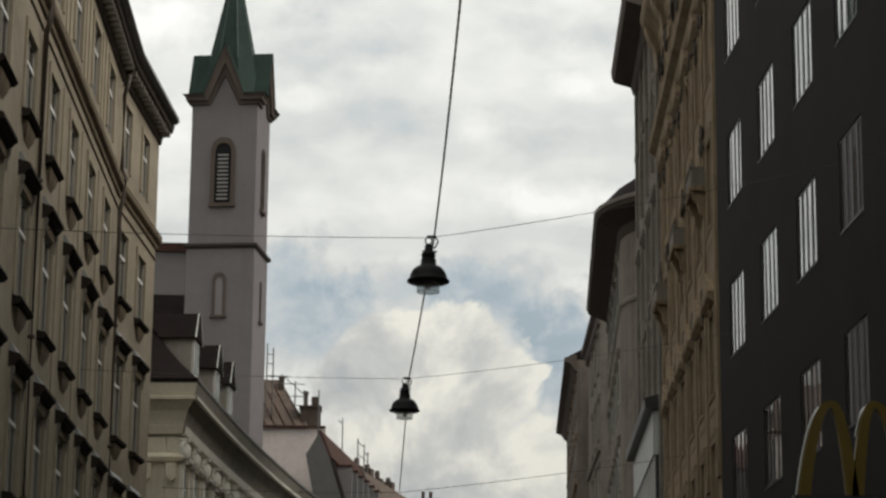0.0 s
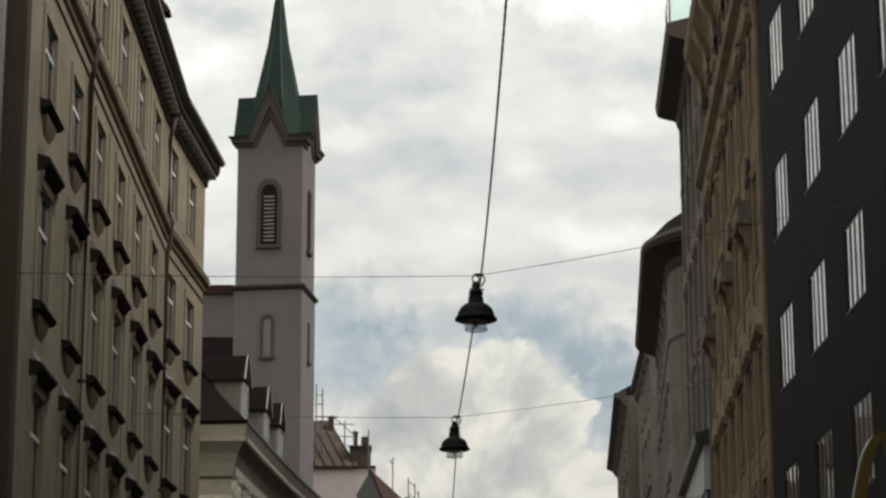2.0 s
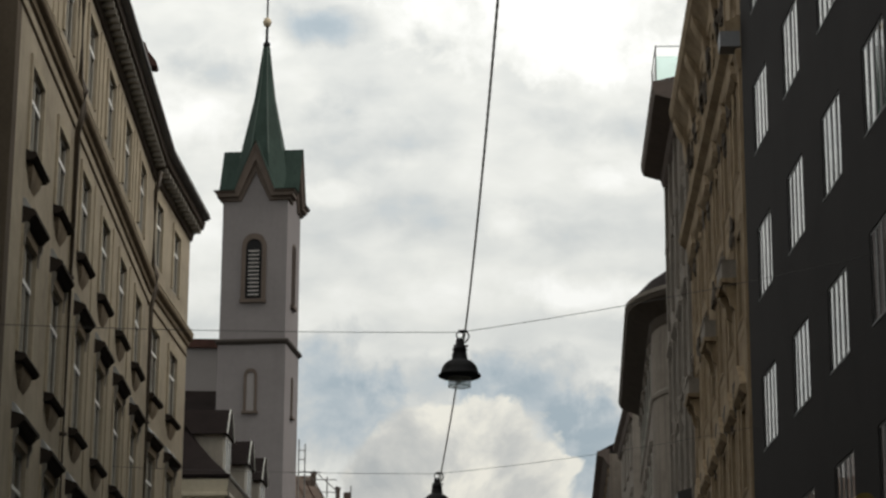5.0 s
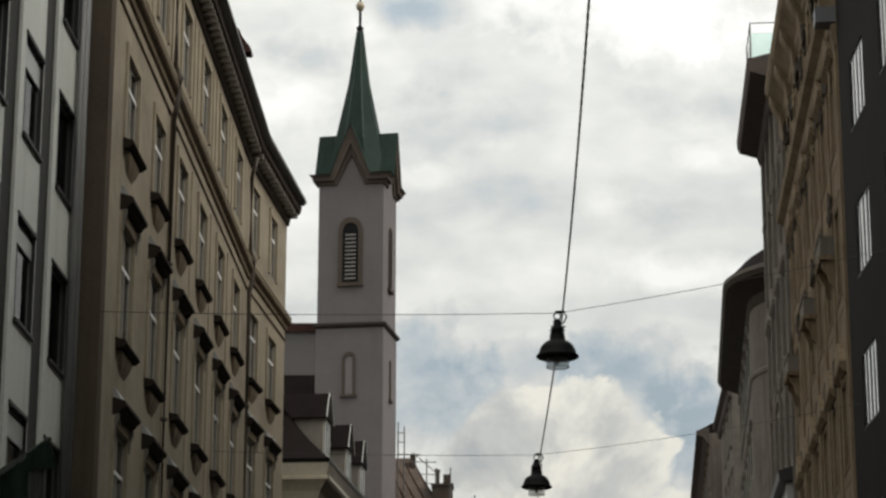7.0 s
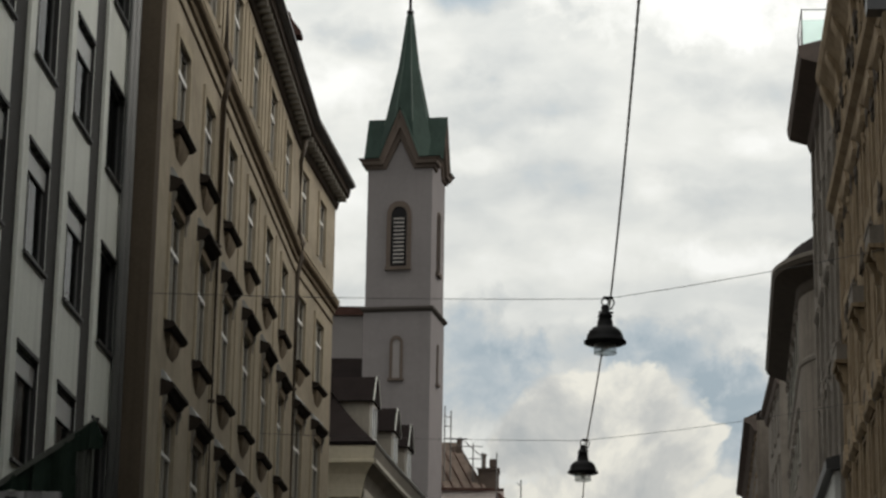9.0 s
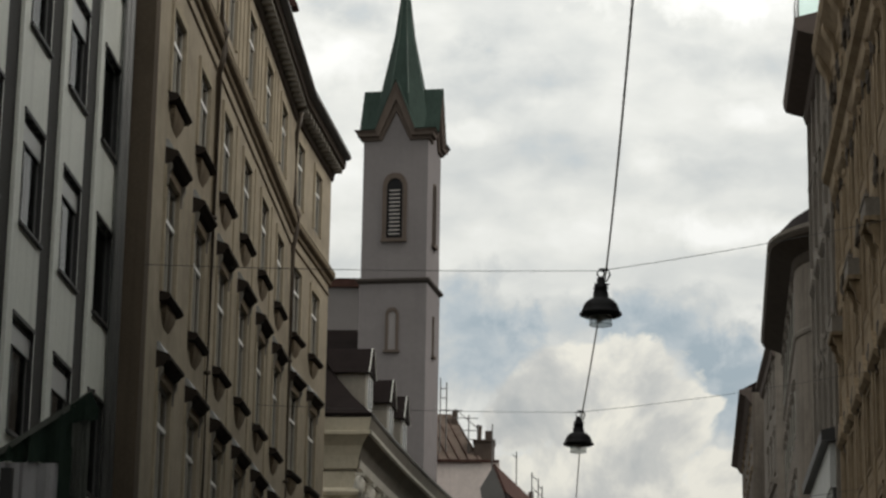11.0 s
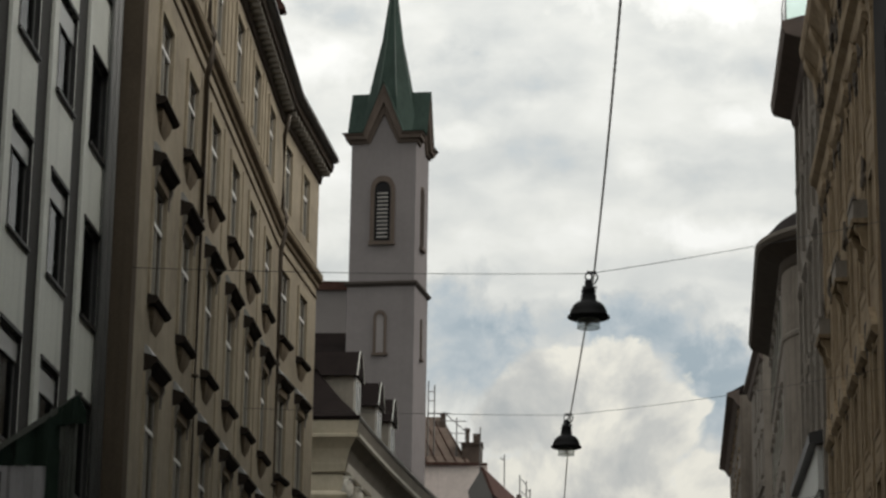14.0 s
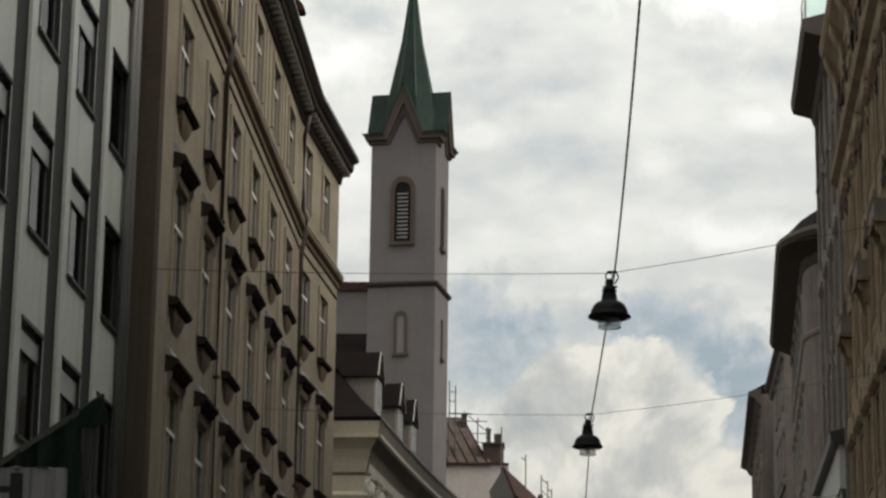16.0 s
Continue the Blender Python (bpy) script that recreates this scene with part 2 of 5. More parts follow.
M = {
    "ochre": mat("ochre_render", (0.312, 0.269, 0.204), vary=0.40, scale=0.55, grain=3.2, streak=0.24, bump=0.25),
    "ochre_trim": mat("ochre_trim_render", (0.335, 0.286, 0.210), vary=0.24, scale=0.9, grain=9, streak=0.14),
    "brown_wall": mat("brown_firewall_render", (0.094, 0.075, 0.055), vary=0.3, scale=0.6, streak=0.3),
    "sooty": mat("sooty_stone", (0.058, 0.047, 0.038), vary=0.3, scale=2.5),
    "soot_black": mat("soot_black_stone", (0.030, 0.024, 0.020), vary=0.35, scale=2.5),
    "brown_trim": mat("brown_moulding", (0.185, 0.148, 0.104), vary=0.3, scale=1.2, grain=9, streak=0.25),
    "lead": mat("lead_flashing", (0.12, 0.12, 0.125), rough=0.5, metal=0.5, vary=0.25),
    "zinc": mat("weathered_zinc", (0.34, 0.34, 0.33), rough=0.5, metal=0.6, vary=0.2),
    "pipe": mat("brown_painted_pipe", (0.065, 0.05, 0.036), rough=0.6, vary=0.2),
    "dark_render": mat("anthracite_render", (0.028, 0.026, 0.0262), vary=0.22, scale=0.4, grain=40, bump=0.08, streak=0.1, spec=0.03),
    "dark_metal": mat("black_window_metal", (0.022, 0.021, 0.021), rough=0.45, vary=0.2),
    "grey_panel": mat("pale_grey_panel", (0.61, 0.625, 0.57), rough=0.45, vary=0.20, scale=0.45, grain=14, bump=0.04, streak=0.30),
    "fin_shade": mat("shaded_channel_grey", (0.030, 0.028, 0.026), rough=0.7, vary=0.2, streak=0.2),
    "frame_grey": mat("grey_window_frame", (0.13, 0.13, 0.125), rough=0.5, vary=0.15),
    "alu": mat("light_aluminium", (0.50, 0.51, 0.50), rough=0.4, metal=0.3, vary=0.08),
    "ornate": mat("honey_stucco", (0.200, 0.150, 0.096), vary=0.45, scale=0.5, grain=3, bump=0.5, streak=0.8, stain=(0.085, 0.055, 0.032)),
    "ornate_trim": mat("honey_stucco_trim", (0.206, 0.155, 0.100), vary=0.4, scale=0.8, grain=5, bump=0.45, streak=0.5, stain=(0.095, 0.062, 0.036)),
    "grey_stucco": mat("grey_stucco", (0.150, 0.128, 0.108), vary=0.45, scale=0.45, grain=3, bump=0.4, streak=0.5),
    "grey_trim": mat("grey_stucco_trim", (0.165, 0.145, 0.124), vary=0.32, scale=1.4, grain=12, bump=0.25, streak=0.3),
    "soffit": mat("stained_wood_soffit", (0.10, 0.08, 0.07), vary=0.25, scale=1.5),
    "cream": mat("cream_stucco", (0.50, 0.45, 0.35), vary=0.2, scale=0.6, grain=7, streak=0.1),
    # cream darkened for both dirt and shade on the dormer cheeks
    "dormer_cheek": mat("shaded_dirty_dormer_render", (0.25, 0.225, 0.19), vary=0.2, scale=1.2, grain=8, streak=0.15),
    # stucco darkened to paint shade on the cream street front and under hoods
    "shade_stucco": mat("shade_greyed_stucco", (0.18, 0.165, 0.14), vary=0.3, scale=0.9, grain=8, streak=0.2),
    "dark_stone": mat("blackened_stone", (0.05, 0.043, 0.038), vary=0.25, scale=1.5),
    "white_stucco": mat("white_stucco", (0.60, 0.575, 0.51), vary=0.18, scale=0.8, grain=12, streak=0.2),
    "tower": mat("tower_render", (0.160, 0.146, 0.145), vary=0.12, scale=0.3, grain=4, bump=0.1, streak=0.07),
    "tower_stone": mat("brown_sandstone", (0.092, 0.073, 0.061), vary=0.2, scale=0.9, grain=8, streak=0.2),
    "copper": mat("green_copper", (0.025, 0.040, 0.033), rough=0.72, vary=0.4, scale=0.7, grain=6, streak=0.4),
    "copper_seam": mat("pale_copper_seam", (0.040, 0.064, 0.052), rough=0.55, vary=0.2),
    "iron": mat("black_iron", (0.009, 0.0085, 0.009), rough=0.6, metal=0.0, vary=0.2, spec=0.12),
    "gilt": mat("dull_gilding", (0.36, 0.30, 0.21), rough=0.5, metal=0.3, vary=0.2),
    "slat": mat("pale_louvre_board", (0.27, 0.255, 0.24), vary=0.25),
    "roof_brown": mat("brown_roof_tile", (0.0155, 0.0120, 0.0115), vary=0.35, scale=1.4, grain=10, spec=0.03),
    "roof_red": mat("rusty_roof_tile", (0.062, 0.033, 0.027), vary=0.45, scale=1.2, grain=6),
    "roof_worn": mat("worn_brown_tile", (0.125, 0.097, 0.080), vary=0.6, scale=1.2, grain=7),
    "roof_grey": mat("grey_sheet_roof", (0.088, 0.083, 0.079), rough=0.6, vary=0.2),
    "nave": mat("nave_render", (0.20, 0.185, 0.18), vary=0.12, scale=0.4),
    "tarp": mat("pale_firewall", (0.66, 0.585, 0.545), vary=0.2, scale=0.3, grain=4, streak=0.15),
    "brick": mat("sooty_brick", (0.085, 0.066, 0.055), vary=0.3, scale=2),
    "scaffold": mat("galvanised_tube", (0.15, 0.145, 0.14), rough=0.5, metal=0.5),
    "white_wood": mat("white_window_wood", (0.52, 0.51, 0.47), rough=0.5, vary=0.1, scale=3),
    "white_paint": mat("white_gloss_paint", (0.78, 0.77, 0.74), rough=0.4, vary=0.08, scale=3),
    "grey_wood": mat("weathered_window_wood", (0.30, 0.285, 0.25), rough=0.6, vary=0.18, scale=3),
    "curtain": mat("pale_curtain", (0.40, 0.40, 0.385), vary=0.1, scale=2, grain=20),
    # dark enough to stand in for unlit rooms behind the glass
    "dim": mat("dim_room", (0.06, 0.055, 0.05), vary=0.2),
    "yellow": mat("yellow_sign_plastic", (0.105, 0.068, 0.006), rough=0.4, vary=0.06),
    "green": mat("dark_green_canvas", (0.019, 0.030, 0.023), rough=0.8, vary=0.2, scale=3),
    "canvas_grey": mat("grey_green_canvas", (0.10, 0.105, 0.095), rough=0.8, vary=0.2, scale=3),
    "white_canvas": mat("greyish_white_canvas", (0.30, 0.29, 0.30), rough=0.8, vary=0.1, scale=3),
    "cable": mat("pale_grey_cable", (0.72, 0.72, 0.67), rough=0.6),
    "wire": mat("dull_steel_wire", (0.055, 0.052, 0.05), rough=0.5, metal=0.5),
    "asphalt": mat("asphalt", (0.05, 0.05, 0.05), vary=0.25, scale=0.6, grain=40),
    "granite": mat("granite_paving", (0.15, 0.147, 0.14), vary=0.18, scale=0.8, grain=30),
    "earth": mat("city_ground", (0.12, 0.115, 0.105), vary=0.25, scale=0.05),
    "render_plain": mat("plain_beige_render", (0.34, 0.31, 0.26), vary=0.15, scale=0.4, streak=0.2),
    "pane": glass("window_glass", (0.75, 0.78, 0.78), 0.2, 1.8, 0.12),
    "pane_flat": glass("coated_plate_glass", (0.35, 0.38, 0.38), 0.06, 2.1),
    "pane_dim": glass("dark_plate_glass", (0.30, 0.33, 0.34), 0.06, 1.17),
    "pane_coated": glass("mirror_coated_glass", (0.30, 0.33, 0.33), 0.04, 1.9, 0.42),
    "pane_green": glass("greenish_glass", (0.86, 0.95, 0.92), 0.0),
    "lamp_glass": frosted("ribbed_lamp_glass"),
}


# ---------- building helpers ----------
def mesh(name, bm, material, smooth=False):
    bmesh.ops.recalc_face_normals(bm, faces=bm.faces)
    me = bpy.data.meshes.new(name)
    bm.to_mesh(me)
    bm.free()
    me.materials.append(M[material])
    if smooth:
        me.shade_smooth()
    return me


def put(name, me, parent, at=(0, 0, 0), turn=0.0, label=""):
    ob = new(name, me)
    ob.parent = parent
    ob.location, ob.rotation_euler = at, (0, 0, turn)
    return tagged(ob, label)


def part(name, bm, material, parent, label="", smooth=False):
    return put(name, mesh(name, bm, material, smooth), parent, label=label)


def box(bm, x0, x1, y0, y1, z0, z1):
    v = [bm.verts.new(p) for p in ((x0, y0, z0), (x1, y0, z0), (x1, y1, z0), (x0, y1, z0), (x0, y0, z1), (x1, y0, z1), (x1, y1, z1), (x0, y1, z1))]
    for f in ((0, 3, 2, 1), (4, 5, 6, 7), (0, 1, 5, 4), (1, 2, 6, 5), (2, 3, 7, 6), (3, 0, 4, 7)):
        bm.faces.new([v[i] for i in f])
    return v


def boxes(*all_boxes):
    bm = bmesh.new()
    for b in all_boxes:
        box(bm, *b)
    return bm


def prism(bm, outline, axis_a, axis_b):
    """A closed outline of (u, v) swept from a to b along local x; u is y, v is z."""
    a = [bm.verts.new((axis_a, u, v)) for u, v in outline]
    b = [bm.verts.new((axis_b, u, v)) for u, v in outline]
    bm.faces.new(a), bm.faces.new(b[::-1])
    for i in range(len(a)):
        j = (i + 1) % len(a)
        bm.faces.new((a[i], b[i], b[j], a[j]))
    return bm


def lathe(bm, profile, at=(0, 0, 0), steps=24):
    """A turned form from (radius, height) pairs."""
    rings = []
    for r, z in profile:
        rings.append([bm.verts.new((at[0] + max(r, 1e-4) * math.cos(6.28319 * k / steps), at[1] + max(r, 1e-4) * math.sin(6.28319 * k / steps), at[2] + z)) for k in range(steps)])
    for a, b in zip(rings, rings[1:]):
        for k in range(steps):
            bm.faces.new((a[k], a[(k + 1) % steps], b[(k + 1) % steps], b[k]))
    bm.faces.new(rings[0][::-1]), bm.faces.new(rings[-1])
    return bm


def rod(bm, a, b, r, steps=8):
    a, b = Vector(a), Vector(b)
    q = (b - a).to_track_quat("Z", "Y").to_matrix()
    ends = [[bm.verts.new(p + q @ Vector((r * math.cos(6.28319 * k / steps), r * math.sin(6.28319 * k / steps), 0))) for k in range(steps)] for p in (a, b)]
    for k in range(steps):
        bm.faces.new((ends[0][k], ends[0][(k + 1) % steps], ends[1][(k + 1) % steps], ends[1][k]))
    bm.faces.new(ends[0][::-1]), bm.faces.new(ends[1])
    return bm


def tube(bm, pts, r, steps=6):
    """One bent round bar through the points."""
    pts = [Vector(p) for p in pts]
    rings = []
    for k, p in enumerate(pts):
        way = (pts[min(k + 1, len(pts) - 1)] - pts[max(k - 1, 0)]).normalized()
        q = way.to_track_quat("Z", "Y").to_matrix()
        rings.append([bm.verts.new(p + q @ Vector((r * math.cos(6.28319 * i / steps), r * math.sin(6.28319 * i / steps), 0))) for i in range(steps)])
    for a, b in zip(rings, rings[1:]):
        for i in range(steps):
            bm.faces.new((a[i], a[(i + 1) % steps], b[(i + 1) % steps], b[i]))
    bm.faces.new(rings[0][::-1]), bm.faces.new(rings[-1])
    return bm


def wall(bm, s0, s1, z0, z1, y0, y1, openings):
    """A wall with thickness from y0 to y1 and openings (s0, s1, z0, z1) cut right through."""
    xs = sorted({s0, s1, *(v for o in openings for v in o[:2] if s0 < v < s1)})
    zs = sorted({z0, z1, *(v for o in openings for v in o[2:] if z0 < v < z1)})
    solid = {}
    for i in range(len(xs) - 1):
        for k in range(len(zs) - 1):
            cx, cz = (xs[i] + xs[i + 1]) / 2, (zs[k] + zs[k + 1]) / 2
            solid[i, k] = not any(o[0] < cx < o[1] and o[2] < cz < o[3] for o in openings)
    verts = {}

    def v(x, y, z):
        key = (round(x, 4), round(y, 4), round(z, 4))
        if key not in verts:
            verts[key] = bm.verts.new(key)
        return verts[key]

    for (i, k), full in solid.items():
        if not full:
            continue
        a, b, c, d = xs[i], xs[i + 1], zs[k], zs[k + 1]
        for y in (y0, y1):
            bm.faces.new((v(a, y, c), v(b, y, c), v(b, y, d), v(a, y, d)))
        for (di, dk), (p, q) in (((-1, 0), ((a, c), (a, d))), ((1, 0), ((b, c), (b, d))), ((0, -1), ((a, c), (b, c))), ((0, 1), ((a, d), (b, d)))):
            if not solid.get((i + di, k + dk), False):
                bm.faces.new((v(p[0], y0, p[1]), v(q[0], y0, q[1]), v(q[0], y1, q[1]), v(p[0], y1, p[1])))
    return bm


def thing(name, at, label, category, group="", kind=""):
    ob = new(name)
    ob.empty_display_size = 0.2
    ob.matrix_world = at
    return tagged(ob, label, category, group, kind)


def line(x, y, heading):
    """The frame of a facade: x runs along the street, y to the left of it."""
    return pose(x, y, 0, 0, 0, 90 - heading)


def pick(seed):
    return random.Random(seed)


# ---------- ground ----------
def make_ground():
    bm = bmesh.new()
    f = bm.faces.new([bm.verts.new(p) for p in ((-2500, -2500, -0.02), (2500, -2500, -0.02), (2500, 2500, -0.02), (-2500, 2500, -0.02))])
    tagged(new("ground", mesh("ground", bm, "earth")), "grey city ground reaching the horizon", "ground", kind="structure")
    tagged(new("road", mesh("road", boxes((-3.4, 5.6, -60, 57, -0.3, 0.02)), "asphalt")), "dark asphalt street between old house fronts", "road", kind="structure")
    far = new("road_far", mesh("road_far", boxes((0, 140, -5.0, 4.0, -0.3, 0.02)), "asphalt"))
    far.matrix_world = line(1.1, 57, 5.5)
    tagged(far, "dark asphalt street bending away", "road", kind="structure")
    for x0, x1 in ((-6.9, -3.4), (5.6, 9.0)):
        p = new("pavement", mesh("pavement", boxes((x0, x1, -60, 57, -0.2, 0.14)), "granite"))
        tagged(p, "grey granite pavement with a raised kerb", "pavement", kind="structure")


make_ground()


# ---------- ochre apartment house, with a bend near its far end ----------
def ochre_window(sg, w, h, seed):
    """The meshes of one window, with the origin at its lower near corner on the wall's face."""
    i = -sg  # towards the room
    bm = bmesh.new()
    d0, d1 = i * 0.035, i * 0.10
    lights = [(a, b, c, d) for a, b in ((0.07, w / 2 - 0.05), (w / 2 + 0.05, w - 0.07)) for c, d in ((0.08, h * 0.64), (h * 0.64 + 0.08, h - 0.08))]
    wall(bm, 0, w, 0, h, min(d0, d1), max(d0, d1), lights)
    out = {"frame": mesh("window", bm, "grey_wood")}
    bm = bmesh.new()
    y = i * 0.062
    out["pane"] = []
    for a, b in ((0.05, w / 2 - 0.03), (w / 2 + 0.03, w - 0.05)):
        for c, d in ((0.05, h * 0.64 + 0.02), (h * 0.64 + 0.06, h - 0.05)):
            bm = boxes((a, b, y - 0.006, y + 0.006, c, d))
            out["pane"].append(mesh("pane", bm, "pane"))
    # sill on a small shaped apron
    bm = bmesh.new()
    o = sg
    prism(bm, [(0, 0.0), (o * 0.17, -0.03), (o * 0.19, -0.09), (o * 0.13, -0.15), (0, -0.17)], -0.10, w + 0.10)
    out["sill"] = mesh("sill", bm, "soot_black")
    bm = bmesh.new()
    rows = []
    for k in range(6):
        f = k / 5
        half, d = (w / 2 - 0.06) * (1 - 0.55 * f * f), o * 0.09 * (1 - f * f)
        rows.append([bm.verts.new(q) for q in ((w / 2 - half, 0, -0.17 - 0.36 * f), (w / 2 - half + 0.08, d, -0.17 - 0.36 * f), (w / 2 + half - 0.08, d, -0.17 - 0.36 * f), (w / 2 + half, 0, -0.17 - 0.36 * f))])
    for a, b in zip(rows, rows[1:]):
        for q in range(3):
            bm.faces.new((a[q], a[q + 1], b[q + 1], b[q]))
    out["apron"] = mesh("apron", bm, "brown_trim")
    # a narrow moulded surround
    bm = bmesh.new()
    y0, y1 = sorted((0.0, o * 0.045))
    wall(bm, -0.16, w + 0.16, 0, h + 0.16, y0, y1, [(0, w, 0, h)])
    out["surround"] = mesh("surround", bm, "ochre_trim")
    # white transom and meeting rail that catch the light
    y0, y1 = sorted((i * 0.015, i * 0.036))
    out["transom"] = mesh("transom", boxes((0.06, w - 0.06, y0, y1, h * 0.64 + 0.005, h * 0.64 + 0.075)), "white_paint")
    out["meeting_rail"] = mesh("meeting_rail", boxes((w / 2 - 0.03, w / 2 + 0.03, y0, y1, 0.06, h * 0.64)), "grey_wood")
    # hood: a thin projecting slab over a cyma, carried by two consoles beside the window head
    bm = bmesh.new()
    prism(bm, [(0, h + 0.47), (o * 0.10, h + 0.44), (o * 0.20, h + 0.41), (o * 0.23, h + 0.38), (o * 0.23, h + 0.32), (o * 0.18, h + 0.29), (o * 0.13, h + 0.22), (o * 0.06, h + 0.18), (0, h + 0.17)], -0.15, w + 0.15)
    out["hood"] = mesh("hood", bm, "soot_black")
    # consoles and frieze carry the shade under the hood in their colour
    bm = bmesh.new()
    prism(bm, [(0, 0.17), (o * 0.12, 0.19), (o * 0.12, 0.10), (o * 0.075, 0.0), (o * 0.065, -0.18), (0, -0.26)], -0.055, 0.055)
    out["console"] = mesh("console", bm, "shade_stucco")
    y0, y1 = sorted((o * 0.046, o * 0.06))
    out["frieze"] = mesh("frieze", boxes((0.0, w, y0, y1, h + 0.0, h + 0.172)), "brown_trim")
    bm = bmesh.new()
    prism(bm, [(0, h + 0.62), (o * 0.05, h + 0.60), (o * 0.14, h + 0.445), (o * 0.14, h + 0.43), (0, h + 0.482)], -0.13, w + 0.13)
    out["flashing"] = mesh("flashing", bm, "zinc")
    bm = bmesh.new()
    fold(bm, 0.06, w - 0.06, i * 0.24, 0.1, h - 0.1, 0.03, seed)
    out["curtain"] = mesh("curtain", bm, "curtain")
    out["width"], out["height"] = w, h
    return out


def fold(bm, a, b, y, z0, z1, depth, seed):
    """A hanging curtain, folded, with thickness."""
    r = pick(seed)
    n = 14
    rows = []
    for k in range(n + 1):
        x = a + (b - a) * k / n
        dy = depth * (1 if k % 2 else -1) * (0.5 + 0.5 * r.random())
        rows.append([bm.verts.new((x, y + dy + t, z)) for t in (0, 0.012) for z in (z0, z1)])
    for p, q in zip(rows, rows[1:]):
        for i, j in ((0, 1), (1, 3), (3, 2), (2, 0)):
            bm.faces.new((p[i], p[j], q[j], q[i]))
    bm.faces.new([rows[0][i] for i in (0, 1, 3, 2)]), bm.faces.new([rows[-1][i] for i in (0, 1, 3, 2)])


def set_window(parts, root, s, z, hooded, curtain=True, sill=True):
    w = put("window", parts["frame"], root, (s, 0, z), label="grey wooden casement with small panes")
    for p in parts["pane"]:
        put("pane", p, w)
    put("surround", parts["surround"], w), put("meeting_rail", parts["meeting_rail"], w)
    put("transom", parts["transom"], w, label="white painted transom")
    if sill:
        put("sill", parts["sill"], w, label="soot-blackened stone sill")
        put("apron", parts["apron"], w)
    if hooded:
        put("hood", parts["hood"], w, label="soot-blackened bracketed hood")
        put("frieze", parts["frieze"], w, label="frieze browned for the shade under the hood")
        for x in (-0.1, parts["width"] + 0.1):
            put("console", parts["console"], w, (x, 0, parts["height"]), label="scrolled console greyed for the hood's shade")
        put("flashing", parts["flashing"], w, label="pale zinc flashing")
    if curtain:
        put("curtain", parts["curtain"], w, label="pale drawn curtain")


def cornice(bm, s0, s1, sg, profile):
    prism(bm, [(sg * o, z) for o, z in profile], s0, s1)


OCHRE_ROWS = [(13.90, 1.72, False), (10.42, 2.02, True), (6.92, 2.02, True), (3.9, 1.9, False)]


